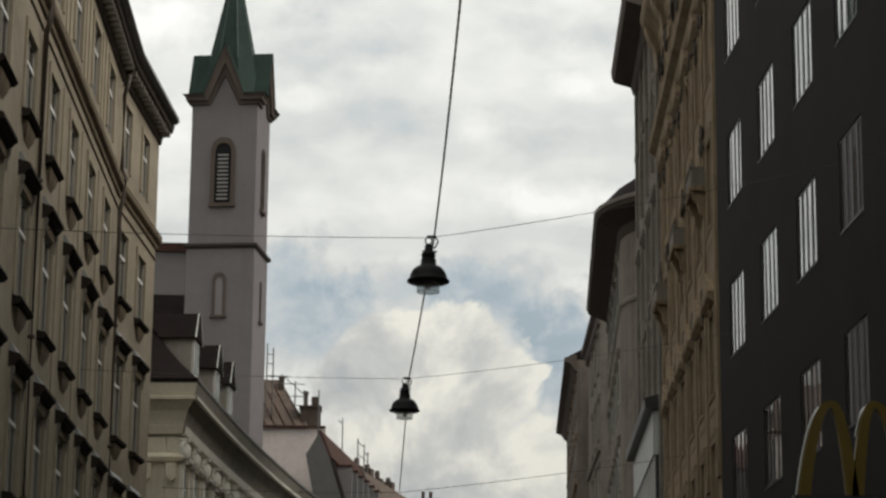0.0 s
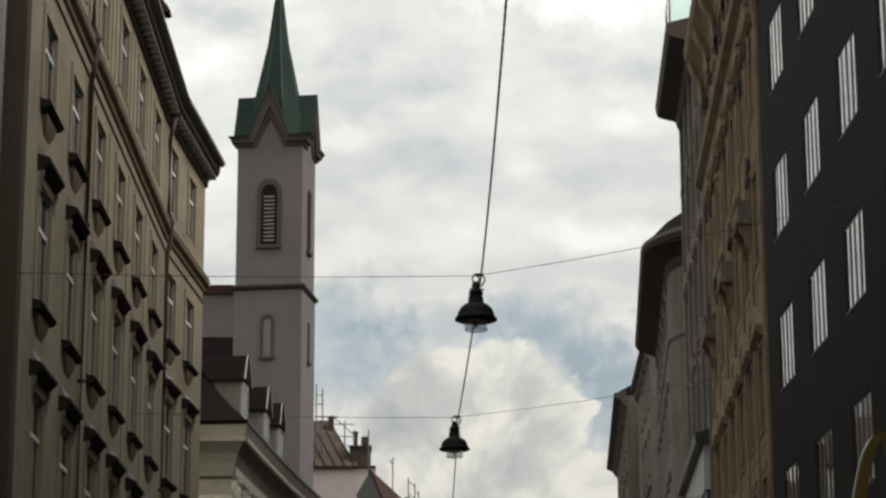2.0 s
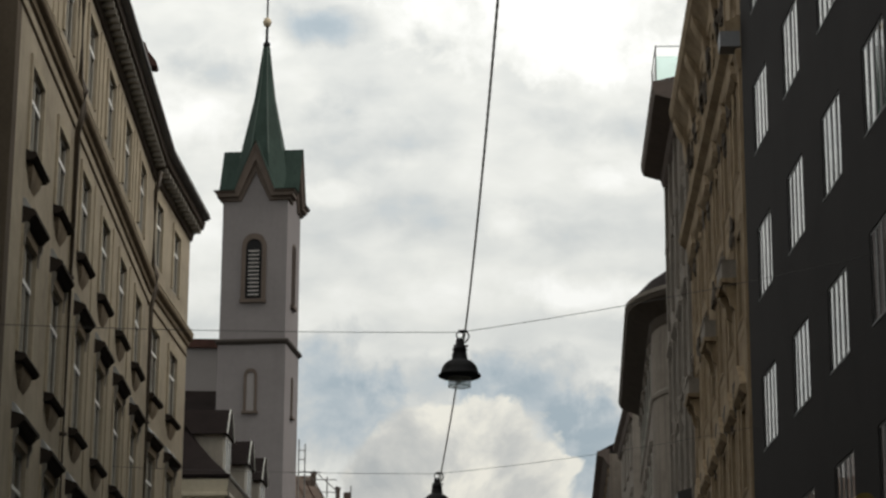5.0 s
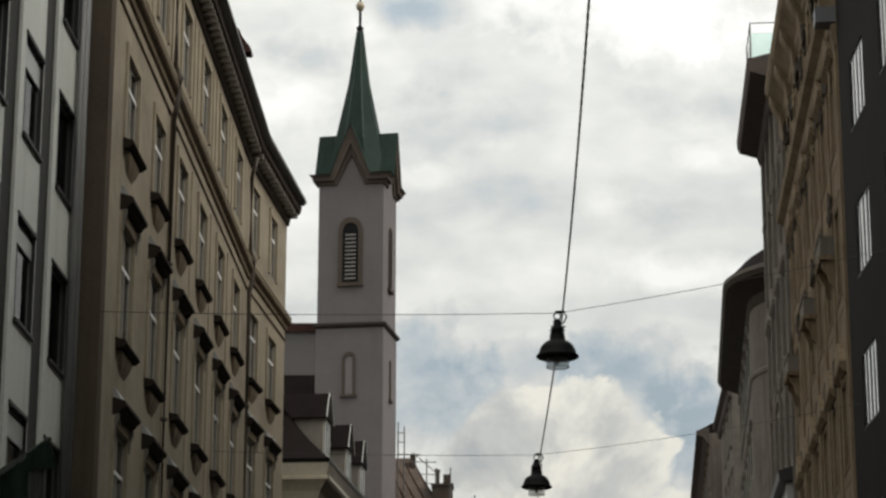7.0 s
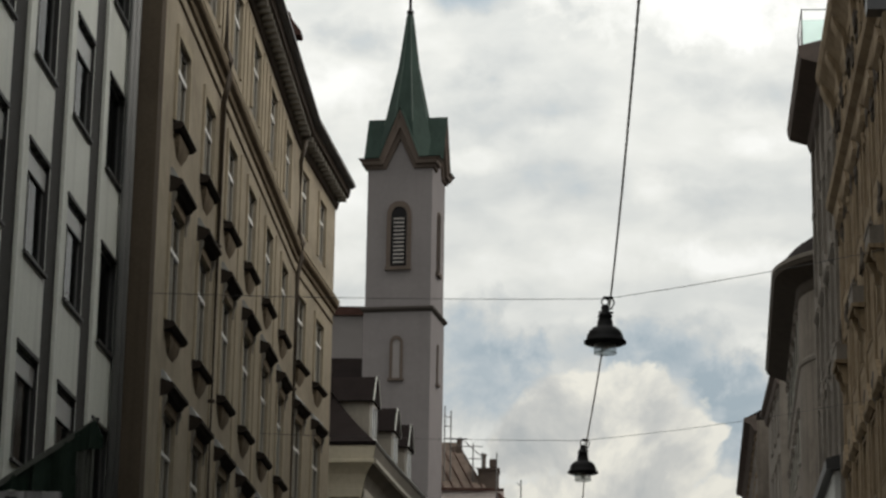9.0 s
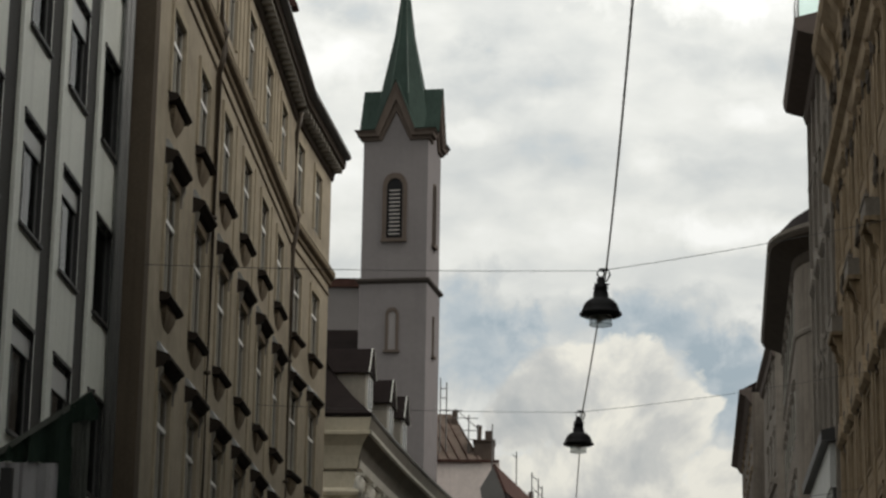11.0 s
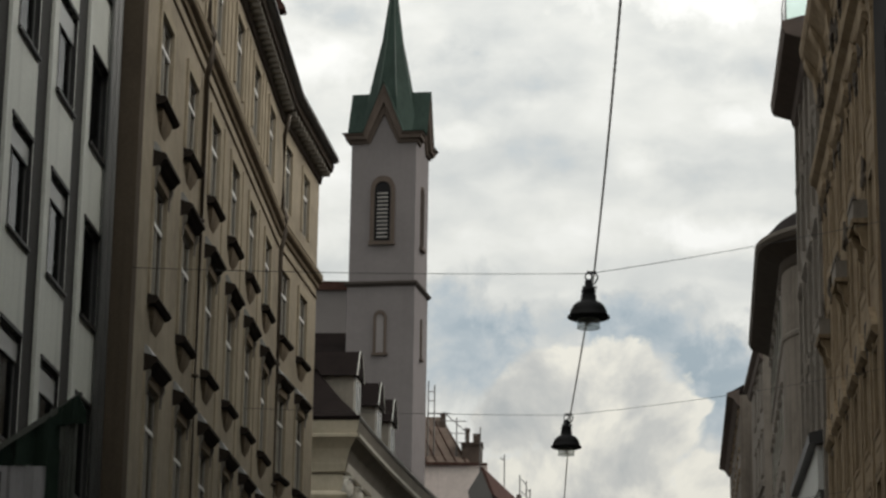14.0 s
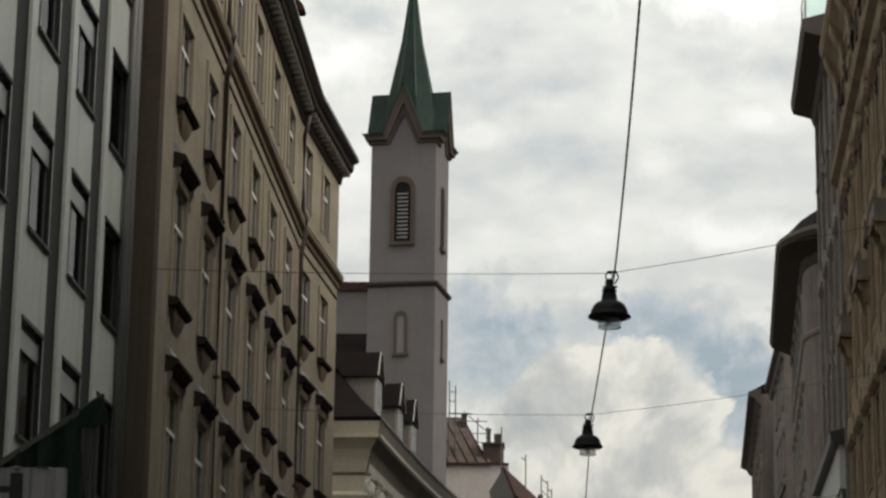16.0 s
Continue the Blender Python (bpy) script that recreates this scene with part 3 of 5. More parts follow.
def ochre_house():
    root = thing("apartment_building", line(-6.466, 0, 0.4), "ochre rendered old apartment house with black window hoods", "building", "old houses along the street")
    s0, s1, top = 36.75, 57.57, 19.75
    cols = [38.42 + 3.22 * k for k in range(6)]
    w = 1.32
    holes = [(s, s + w, z, z + (1.55 if z > 13 and s < 43 else h)) for s in cols for z, h, _ in OCHRE_ROWS]
    holes += [(s + 0.02, s + 1.30, 17.3, 18.92) for s in cols]
    holes = [(round(a, 3), round(b, 3), round(c, 3), round(d, 3)) for a, b, c, d in holes]
    bm = wall(bmesh.new(), s0, s1, 0, top, 0.0, 0.45, holes)
    part("wall", bm, "ochre", root)
    part("firewall", boxes((s0 - 0.02, s0 + 0.4, -0.004, 12, 0, top + 0.3)), "brown_wall", root, "bare brown rendered side wall")
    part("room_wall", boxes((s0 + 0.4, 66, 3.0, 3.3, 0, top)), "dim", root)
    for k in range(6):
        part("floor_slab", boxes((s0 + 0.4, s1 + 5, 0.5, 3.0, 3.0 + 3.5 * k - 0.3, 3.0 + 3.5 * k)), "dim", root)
    hood = ochre_window(-1, w, 2.02, 1)
    plain, short = ochre_window(-1, w, 1.72, 2), ochre_window(-1, w, 1.55, 9)
    low = ochre_window(-1, w, 1.9, 3)
    topw = ochre_window(-1, 1.28, 1.62, 4)
    for k, s in enumerate(cols):
        for z, h, hd in OCHRE_ROWS:
            set_window(hood if hd else (low if z < 10 else short if k < 2 else plain), root, s, z, hd, curtain=(k * 7 + int(z)) % 3 != 0)
        set_window(topw, root, s + 0.02, 17.3, False, curtain=k % 2 == 0, sill=False)
    # raised panels between the windows, and strips at the top floor
    panel = mesh("pilaster_strip", boxes((0, 0.42, -0.03, 0.0, 4.2, 15.9)), "ochre_trim")
    strip = mesh("pilaster_strip", boxes((0, 0.34, -0.028, 0.0, 17.12, 19.2)), "ochre_trim")
    for k in range(2, 6):
        put("pilaster_strip", panel, root, (cols[k] - 1.18, 0, 0))
    for k in range(1, 6):
        put("pilaster_strip", strip, root, (cols[k] - 0.75, 0, 0)), put("pilaster_strip", strip, root, (cols[k] - 1.35, 0, 0))
    # string course: a thin fillet, then a brown moulding under a lighter top
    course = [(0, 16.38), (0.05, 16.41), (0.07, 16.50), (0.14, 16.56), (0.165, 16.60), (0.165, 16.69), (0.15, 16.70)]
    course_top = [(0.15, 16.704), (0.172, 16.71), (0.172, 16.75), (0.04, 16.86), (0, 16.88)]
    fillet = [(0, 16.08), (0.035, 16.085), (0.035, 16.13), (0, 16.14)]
    for name, prof, m, note in (("string_course", course, "brown_trim", "brown moulded string course"), ("course_top", course_top, "ochre_trim", ""), ("fillet", fillet, "brown_trim", "")):
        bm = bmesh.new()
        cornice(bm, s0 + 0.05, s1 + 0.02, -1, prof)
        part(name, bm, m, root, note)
    # eaves share the dark brown of the carved ornaments
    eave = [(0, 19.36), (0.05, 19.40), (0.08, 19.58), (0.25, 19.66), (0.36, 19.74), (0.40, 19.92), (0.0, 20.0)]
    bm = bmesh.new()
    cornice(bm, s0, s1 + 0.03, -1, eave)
    part("cornice", bm, "sooty", root, "dark projecting eaves cornice")
    bm = bmesh.new()
    cornice(bm, s0, s1 + 0.03, -1, [(0.38, 19.93), (0.50, 19.95), (0.54, 20.05), (0.53, 20.12), (0.39, 20.02)])
    part("gutter", bm, "lead", root)
    tooth = mesh("dentil", boxes((0, 0.15, -0.33, -0.08, 19.52, 19.66)), "shade_stucco")
    # pale strip puts the light along the eaves edge into colour
    lip = [(0.535, 19.98), (0.552, 19.99), (0.556, 20.03), (0.538, 20.03)]
    bm = bmesh.new()
    cornice(bm, s0, s1 + 0.03, -1, lip)
    part("gutter_lip", bm, "zinc", root, "pale strip drawing the light on the eaves edge")
    n = int((s1 - s0) / 0.42)
    for k in range(n):
        put("dentil", tooth, root, (s0 + 0.1 + 0.42 * k, 0, 0))
    # pipes
    for s, za, zb in ((43.45, 3, 19.2), (57.3, 3, 19.2)):
        bm = tube(bmesh.new(), [(s, -0.10, za), (s, -0.10, 15.9), (s, -0.20, 16.4), (s, -0.22, 16.75), (s, -0.11, 17.0), (s, -0.10, 18.9), (s, -0.22, 19.45)], 0.055, 10)
        for z in range(4, 15, 3):
            rod(bm, (s, -0.10, z), (s, -0.10, z + 0.06), 0.07, 10)
        part("downpipe", bm, "pipe", root, "brown painted downpipe", True)
    # the end beyond the bend
    bend = part("end_bay", wall(bmesh.new(), 0, 5.9, 0, top, 0.0, 0.45, [(s, s + 1.2, z, z + h) for s in (0.35, 3.1) for z, h, _ in OCHRE_ROWS] + [(s + 0.1, s + 1.1, 17.3, 18.92) for s in (0.35, 3.1)]), "ochre", root)
    bend.location, bend.rotation_euler = (s1, 0, 0), (0, 0, -radians(4.1))
    eh, ep, el, et = ochre_window(-1, 1.2, 2.02, 5), ochre_window(-1, 1.2, 1.72, 6), ochre_window(-1, 1.2, 1.9, 8), ochre_window(-1, 1.0, 1.62, 7)
    turned = thing("end_house", line(-6.466, 0, 0.4) @ pose(s1, 0, 0, 0, 0, -4.1), "ochre rendered narrow end of an old house", "building", "old houses along the street")
    for s in (0.35, 3.1):
        for z, h, hd in OCHRE_ROWS:
            set_window(eh if hd else (ep if z > 10 else el), turned, s, z, hd)
        set_window(et, turned, s + 0.1, 17.3, False, sill=False)
    bend.parent = turned
    bend.name, bend.location, bend.rotation_euler = "wall", (0, 0, 0), (0, 0, 0)
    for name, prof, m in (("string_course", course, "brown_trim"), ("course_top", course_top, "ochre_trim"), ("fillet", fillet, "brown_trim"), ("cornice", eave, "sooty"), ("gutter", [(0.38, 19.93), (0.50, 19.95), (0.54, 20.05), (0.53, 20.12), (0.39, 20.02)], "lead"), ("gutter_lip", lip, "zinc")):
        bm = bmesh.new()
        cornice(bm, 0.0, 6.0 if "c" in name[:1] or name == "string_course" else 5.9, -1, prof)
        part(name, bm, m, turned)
    for k in range(14):
        put("dentil", tooth, turned, (0.1 + 0.42 * k, 0, 0))
    part("gable_wall", boxes((5.5, 5.9, 0.45, 12, 0, top)), "ochre", turned)
    bm = bmesh.new()
    prism(bm, [(-0.36, 20.02), (-0.34, 20.1), (6, 24.0), (12, 20.02)], 0.0, 5.95)
    part("roof", bm, "roof_brown", turned)
    bm = bmesh.new()
    prism(bm, [(-0.36, 20.0), (-0.34, 20.1), (6, 24.0), (12, 20.0)], s0, s1 + 0.02)
    part("roof", bm, "roof_brown", root, "brown tiled roof")
    # a row of round tile ends along the edge of the roof
    tile = mesh("tile", lathe(bmesh.new(), [(0.07, 0), (0.075, 0.05), (0.03, 0.09)], steps=8), "roof_grey")
    for k in range(60):
        put("tile", tile, root, (s0 + 0.2 + k * 0.345, -0.40, 20.08))
    for k in range(16):
        put("tile", tile, turned, (0.2 + k * 0.36, -0.40, 20.08))
    bm = bmesh.new()
    prism(bm, [(0.9, 22.3), (0.10, 21.73), (-0.12, 21.56), (-0.13, 21.45), (-0.38, 21.12), (-0.41, 21.05), (-0.38, 20.99), (-0.2, 21.0), (-0.2, 20.16), (1.2, 20.9)], 53.7, 54.15)
    part("roof_hatch", bm, "roof_red", root, "small dark red dormer on the tiled roof")


ochre_house()


# ---------- pale grey modern house ----------
def grey_house():
    root = thing("office_building", line(-6.73, 0, 0), "pale grey panelled modern house with dark vertical strips", "building", "houses along the street")
    s0, s1, top, pitch = 5.6, 36.7, 20.5, 2.66
    left = [29.5 + pitch * k for k in range(-8, 3)]
    rows = [(12.02 + 2.72 * k, 1.5) for k in range(-3, 3)]
    holes = [(round(s, 3), round(s + 1.36, 3), round(z, 3), round(z + h, 3)) for s in left for z, h in rows]
    part("wall", wall(bmesh.new(), s0, s1, 0, top, 0.1, 0.4, holes), "grey_panel", root)
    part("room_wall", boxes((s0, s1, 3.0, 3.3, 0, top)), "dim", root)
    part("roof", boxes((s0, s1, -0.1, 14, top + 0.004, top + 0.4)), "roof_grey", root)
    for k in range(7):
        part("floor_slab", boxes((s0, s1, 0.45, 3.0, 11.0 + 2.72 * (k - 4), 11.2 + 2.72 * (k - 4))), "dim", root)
    # proud panels, one to a bay, cut round the windows
    cut = [(0.54, 1.90, z, z + h) for z, h in rows]
    panel = mesh("panel", wall(bmesh.new(), 0.0, 1.94, 3.2, top, -0.08, 0.098, cut), "grey_panel")
    # flush strip whose dark colour stands in for shaded fin sides
    chan = mesh("channel", boxes((1.944, pitch - 0.034, -0.074, 0.098, 3.2, top)), "fin_shade")
    edge = mesh("edge_strip", boxes((-0.03, 0.10, -0.13, -0.081, 3.2, top)), "grey_panel")
    # window parts
    w, h = 1.36, 1.5
    bm = wall(bmesh.new(), 0, w, 0, h, -0.005, 0.03, [(0.04, 0.42, 0.04, h - 0.04), (0.46, w - 0.04, 0.04, h - 0.04)])
    fr = mesh("window", bm, "frame_grey")
    pane = mesh("pane", boxes((0.03, w - 0.03, 0.010, 0.018, 0.03, h - 0.03)), "pane_dim")
    blinds = [mesh("blind_box", boxes((0.02, w - 0.02, -0.03, -0.006, h - d, h - 0.09)), "alu") for d in (0.34, 0.42, 0.56)]
    reveal = mesh("reveal", boxes((w - 0.012, w - 0.001, -0.078, -0.006, 0.001, h - 0.001)), "dark_metal")
    lintel = mesh("lintel", boxes((-0.02, w + 0.02, -0.10, 0.14, h, h + 0.05)), "dark_metal")
    sill = mesh("sill", boxes((-0.02, w + 0.02, -0.13, 0.16, -0.045, 0.0)), "dark_metal")
    bm = bmesh.new()
    fold(bm, 0.08, w - 0.1, 0.16, 0.05, h - 0.1, 0.04, 11)
    curtain = mesh("curtain", bm, "curtain")
    r = pick(5)
    for k, s in enumerate(left):
        put("panel", panel, root, (s - 0.54, 0, 0))
        put("channel", chan, root, (s - 0.54, 0, 0), label="flush dark strip standing in for a shaded channel")
        put("edge_strip", edge, root, (s - 0.54, 0, 0), label="bright metal edge")
        for z, hh in rows:
            win = put("window", fr, root, (s, 0, z), label="narrow metal-framed window")
            put("pane", pane, win), put("lintel", lintel, win), put("sill", sill, win), put("reveal", reveal, win)
            if r.random() < 0.65:
                put("blind_box", blinds[r.randrange(3)], win, label="lowered pale blind")
            if r.random() < 0.5:
                put("curtain", curtain, win)
    for s, rad in ((36.1, 0.06), (36.42, 0.08)):
        part("downpipe", rod(bmesh.new(), (s, -0.16, 3), (s, -0.16, top), rad, 10), "frame_grey", root, "dull grey downpipe", True)


grey_house()


# ---------- anthracite modern house ----------
def dark_house():
    root = thing("office_building", line(8.904, 0, -0.4), "anthracite rendered modern house with tall strip windows", "building", "houses along the street")
    s0, s1, top = 5.6, 54.72, 25.0
    near = [51.32 - 4.04 * k for k in range(11)]
    rows = [(11.69 + 3.54 * k, 1.70) for k in range(-2, 4)]
    w, h = 1.9, 1.70
    holes = [(round(s, 3), round(s + w, 3), round(z, 3), round(z + h, 3)) for s in near for z, _ in rows]
    part("wall", wall(bmesh.new(), s0, s1, 0, top, -0.4, 0.0, holes), "dark_render", root)
    part("side_wall", boxes((s1 - 0.4, s1, -12, -0.41, 0, top)), "dark_render", root)
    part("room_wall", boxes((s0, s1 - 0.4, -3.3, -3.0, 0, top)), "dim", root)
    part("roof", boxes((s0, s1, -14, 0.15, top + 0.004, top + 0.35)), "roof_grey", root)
    # unseen top block, added to deepen the shadow on the left-hand fronts
    part("attic", boxes((s0, s1, -13, -0.5, top + 0.354, 28.0)), "dark_render", root, "unseen block added to shade the opposite fronts")
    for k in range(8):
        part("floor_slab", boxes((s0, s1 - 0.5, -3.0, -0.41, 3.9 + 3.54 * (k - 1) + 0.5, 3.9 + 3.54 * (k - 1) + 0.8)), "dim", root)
    bm = wall(bmesh.new(), 0, w, 0, h, -0.15, -0.022, [(w * k / 4 + 0.055, w * (k + 1) / 4 - 0.055, 0.05, h - 0.05) for k in range(4)])
    fr = mesh("window", bm, "dark_metal")
    pane = mesh("pane", boxes((0.06 - w / 8, w / 8 - 0.06, -0.004, 0.004, 0.05, h - 0.05)), "pane_coated")
    sill = mesh("sill", boxes((0.0, w, -0.14, 0.012, -0.03, 0.0)), "dark_metal")
    r = pick(9)
    curtains = []
    for k in range(4):
        bm = bmesh.new()
        fold(bm, w * k / 4 + 0.07, w * (k + 1) / 4 - 0.07, -0.30, 0.05, h - 0.05, 0.03, 20 + k)
        curtains.append(mesh("curtain", bm, "curtain"))
    for s in near:
        for z, _ in rows:
            win = put("window", fr, root, (s, 0, z), label="black-framed window with four upright panes")
            put("sill", sill, win)
            for k in range(4):
                ob = put("pane", pane, win, (w * (2 * k + 1) / 8, -0.032, 0))
                ob.rotation_euler = (radians(r.uniform(-0.2, 0.2)), 0, radians(-1.95 + r.uniform(-0.12, 0.12)))
            for c in curtains:
                if r.random() < 0.7:
                    put("curtain", c, win)


dark_house()


# ---------- honey-coloured ornate house and its grey neighbour, beyond the bend ----------
def ornate_window(w, h, pediment, m_trim):
    out = {}
    bm = wall(bmesh.new(), 0, w, 0, h, -0.22, -0.14, [(a, b, c, d) for a, b in ((0.08, w / 2 - 0.05), (w / 2 + 0.05, w - 0.08)) for c, d in ((0.08, h * 0.66), (h * 0.66 + 0.08, h - 0.08))])
    out["frame"] = mesh("window", bm, "grey_wood")
    out["pane"] = [mesh("pane", boxes((a, b, -0.185, -0.175, 0.08, h - 0.08)), "pane") for a, b in ((0.08, w / 2 - 0.05), (w / 2 + 0.05, w - 0.08))]
    bm = bmesh.new()
    wall(bm, -0.24, w + 0.24, -0.02, h + 0.12, 0.0, 0.035, [(0, w, -0.02, h)])
    out["surround"] = mesh("surround", bm, m_trim)
    bm = bmesh.new()
    if pediment:
        x0, x1, zt = -0.42, w + 0.42, h + 0.28
        prism(bm, [(0, h + 0.12), (0.08, h + 0.14), (0.20, h + 0.26), (0.22, h + 0.34), (0, h + 0.40)], x0, x1)
        v = [bm.verts.new(p) for p in ((x0, 0, zt + 0.1), (x1, 0, zt + 0.1), (w / 2, 0, zt + 0.75), (x0, 0.18, zt + 0.1), (x1, 0.18, zt + 0.1), (w / 2, 0.18, zt + 0.75))]
        bm.faces.new(v[:3]), bm.faces.new(v[3:])
        for i in range(3):
            j = (i + 1) % 3
            bm.faces.new((v[i], v[j], v[j + 3], v[i + 3]))
    else:
        prism(bm, [(0, h + 0.12), (0.04, h + 0.14), (0.06, h + 0.22), (0.065, h + 0.26), (0, h + 0.30)], -0.30, w + 0.30)
    out["pediment"] = mesh("pediment", bm, m_trim)
    bm = bmesh.new()
    prism(bm, [(0, -0.02), (0.06, -0.05), (0.065, -0.12), (0.03, -0.16), (0.025, -0.4), (0, -0.45)], -0.26, w + 0.26)
    out["sill"] = mesh("sill", bm, m_trim)
    return out


def set_ornate(p, root, s, z):
    w = put("window", p["frame"], root, (s, 0, z), label="dark old casement in a carved surround")
    for q in p["pane"]:
        put("pane", q, w)
    put("surround", p["surround"], w), put("pediment", p["pediment"], w), put("sill", p["sill"], w)


def balcony(root, s, z, w, m):
    """A stone balcony on consoles: slab, parapet with panels, brackets."""
    bm = bmesh.new()
    prism(bm, [(0, z), (0.38, z + 0.02), (0.42, z + 0.12), (0, z + 0.14)], s, s + w)
    b = part("balcony", bm, m, root, "small stone balcony on scrolled consoles")
    bm = boxes((s + 0.04, s + w - 0.04, 0.30, 0.37, z + 0.14, z + 0.62), (s, s + w, 0.27, 0.40, z + 0.62, z + 0.70), (s + 0.04, s + 0.12, 0.0, 0.30, z + 0.14, z + 0.62), (s + w - 0.12, s + w - 0.04, 0, 0.30, z + 0.14, z + 0.62))
    put("parapet", mesh("parapet", bm, "grey_trim"), b, label="weathered grey parapet")
    for a in (s + 0.12, s + w - 0.34):
        bm = bmesh.new()
        prism(bm, [(0, z), (0.33, z), (0.31, z - 0.16), (0.20, z - 0.3), (0.16, z - 0.55), (0, z - 0.7)], a, a + 0.22)
        put("console", mesh("console", bm, m), b)


def scrolls(bm, s, z, r, k, long=2.0):
    """One carved lump of stucco ornament."""
    bmesh.ops.create_icosphere(bm, subdivisions=3, radius=1.0)
    for v in bm.verts:
        n = noise.noise(v.co * 1.7 + Vector((k * 3.1, 0, k))) + 0.6 * noise.noise(v.co * Vector((5.0 if long > 3 else 3.0, 3.5, 3.5)) + Vector((k, 7, 0)))
        v.co *= 1 + 0.6 * n
        v.co = Vector((s + v.co.x * r * long, 0.02 + v.co.y * r * 0.7, z + v.co.z * r * 3.0))


def ornate_house():
    root = thing("apartment_building", line(8.52, 54.78, 3.6), "honey-coloured ornate stucco house with carved window heads", "building", "old houses along the street")
    s1, top = 19.9, 27.0
    cols = [1.25 + 3.14 * k for k in range(6)]
    rows = [(4.0, 2.3, False), (8.0, 2.2, False), (11.4, 2.0, True), (15.6, 2.2, False), (19.3, 2.0, True), (23.6, 1.9, False)]
    w = 1.15
    holes = [(round(s, 3), round(s + w, 3), z, round(z + h, 3)) for s in cols for z, h, _ in rows]
    part("wall", wall(bmesh.new(), 0.02, s1, 0, top, -0.5, 0.0, holes), "ornate", root)
    part("room_wall", boxes((0.5, s1, -3.3, -3.0, 0, top)), "dim", root)
    for z, h, ped in rows:
        p = ornate_window(w, h, ped, "ornate_trim")
        for s in cols:
            set_ornate(p, root, s, z)
    for s in (3.0, 9.4, 16.9):
        balcony(root, s, 16.85, 1.7, "ornate")
    # pilasters through two storeys
    bm = boxes((0, 0.44, 0, 0.055, 9.6, 22.0), (-0.06, 0.50, 0.0, 0.08, 9.2, 9.6))
    prism(bm, [(0, 21.5), (0.06, 21.5), (0.13, 21.9), (0.13, 22.05), (0, 22.05)], -0.08, 0.52)
    pil = mesh("pilaster", bm, "ornate_trim")
    for s in cols + [20.0]:
        if s > 2:
            put("pilaster", pil, root, (s - 1.25, 0, 0))
    put("pilaster", pil, root, (0.12, 0, 0))
    bm = bmesh.new()
    cornice(bm, 0.05, s1, 1, [(0, 22.1), (0.12, 22.15), (0.16, 22.4), (0.36, 22.55), (0.40, 22.72), (0.0, 22.95)])
    part("string_course", bm, "ornate_trim", root)
    part("lead_cap", boxes((0.03, 0.6, 0.0, 0.5, 22.1, 22.5)), "lead", root, "dark lead-covered block")
    bm = bmesh.new()
    cornice(bm, 0.05, s1 - 0.2, 1, [(0, 25.9), (0.07, 25.95), (0.10, 26.2), (0.32, 26.5), (0.55, 26.75), (0.62, 26.95), (0.62, 27.15), (0, 27.3)])
    part("cornice", bm, "ornate_trim", root, "carved eaves cornice")
    con = bmesh.new()
    prism(con, [(0, 26.6), (0.50, 26.72), (0.47, 26.5), (0.36, 26.25), (0.20, 26.0), (0.16, 25.6), (0.10, 25.2), (0, 25.0)], 0, 0.7)
    con = mesh("console", con, "ornate_trim")
    for k in range(7):
        put("console", con, root, (0.3 + 3.14 * k, 0, 0))
    for z, seed in ((14.1, 1), (18.2, 4), (21.6, 7), (25.2, 9)):
        for k, s in enumerate(cols):
            bm = bmesh.new()
            scrolls(bm, s + w / 2 + 1.57, z, 0.15, seed * 31 + k, 6.0 if seed == 1 else 2.0)
            part("stucco_ornament", bm, "sooty", root, "soot-blackened carved ornament")
            if seed != 4:
                bm = bmesh.new()
                scrolls(bm, s + w / 2, z - 0.35, 0.12, seed * 17 + k)
                part("keystone_mask", bm, "sooty" if k % 2 else "ornate_trim", root, "weathered carved keystone")
    bm = bmesh.new()
    prism(bm, [(0.5, 27.2), (-3, 30.2), (-8, 31.0), (-12, 27.2)], 0, s1)
    part("roof", bm, "roof_grey", root)

    b = thing("apartment_building", line(8.52, 54.78, 3.6) @ pose(19.95, 0, 0), "greyish stucco corner house with deep dark eaves", "building", "old houses along the street")
    n, top = 12.6, 29.0
    cols = [1.1 + 3.1 * k for k in range(4)]
    rows = [(4.0, 2.3, False), (8.0, 2.2, False), (11.6, 2.2, True), (15.4, 2.2, False), (19.2, 2.1, True), (23.2, 2.0, False)]
    holes = [(round(s, 3), round(s + w, 3), z, round(z + h, 3)) for s in cols for z, h, _ in rows]
    part("wall", wall(bmesh.new(), 0, n, 0, top, -0.5, 0.0, holes), "grey_stucco", b)
    part("end_wall", boxes((n - 0.5, n, -12, -0.51, 0, top)), "grey_stucco", b)
    part("room_wall", boxes((0, n - 0.6, -3.3, -3.0, 0, top)), "dim", b)
    for z, h, ped in rows:
        p = ornate_window(w, h, ped, "grey_trim")
        for s in cols:
            set_ornate(p, b, s, z)
    for s in (0.05, 3.0, 6.1, 9.2, 12.1):
        pil2 = boxes((s, s + 0.42, 0, 0.12, 9.4, 28.3), (s - 0.06, s + 0.48, 0, 0.17, 9.0, 9.4))
        part("pilaster", pil2, "grey_trim", b)
    bm = bmesh.new()
    cornice(bm, 3.1, n + 0.1, 1, [(0, 28.3), (0.15, 28.4), (0.25, 28.7), (0.75, 28.85), (0.9, 28.9), (0.98, 29.1), (1.0, 29.35), (0, 29.6)])
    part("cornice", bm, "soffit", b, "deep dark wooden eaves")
    for k, z in enumerate((18.4, 25.8)):
        for j, s in enumerate((2.6, 5.7, 8.8, 12.3)):
            bm = bmesh.new()
            scrolls(bm, s, z, 0.15, 400 + 10 * k + j)
            part("stucco_ornament", bm, "grey_trim", b)
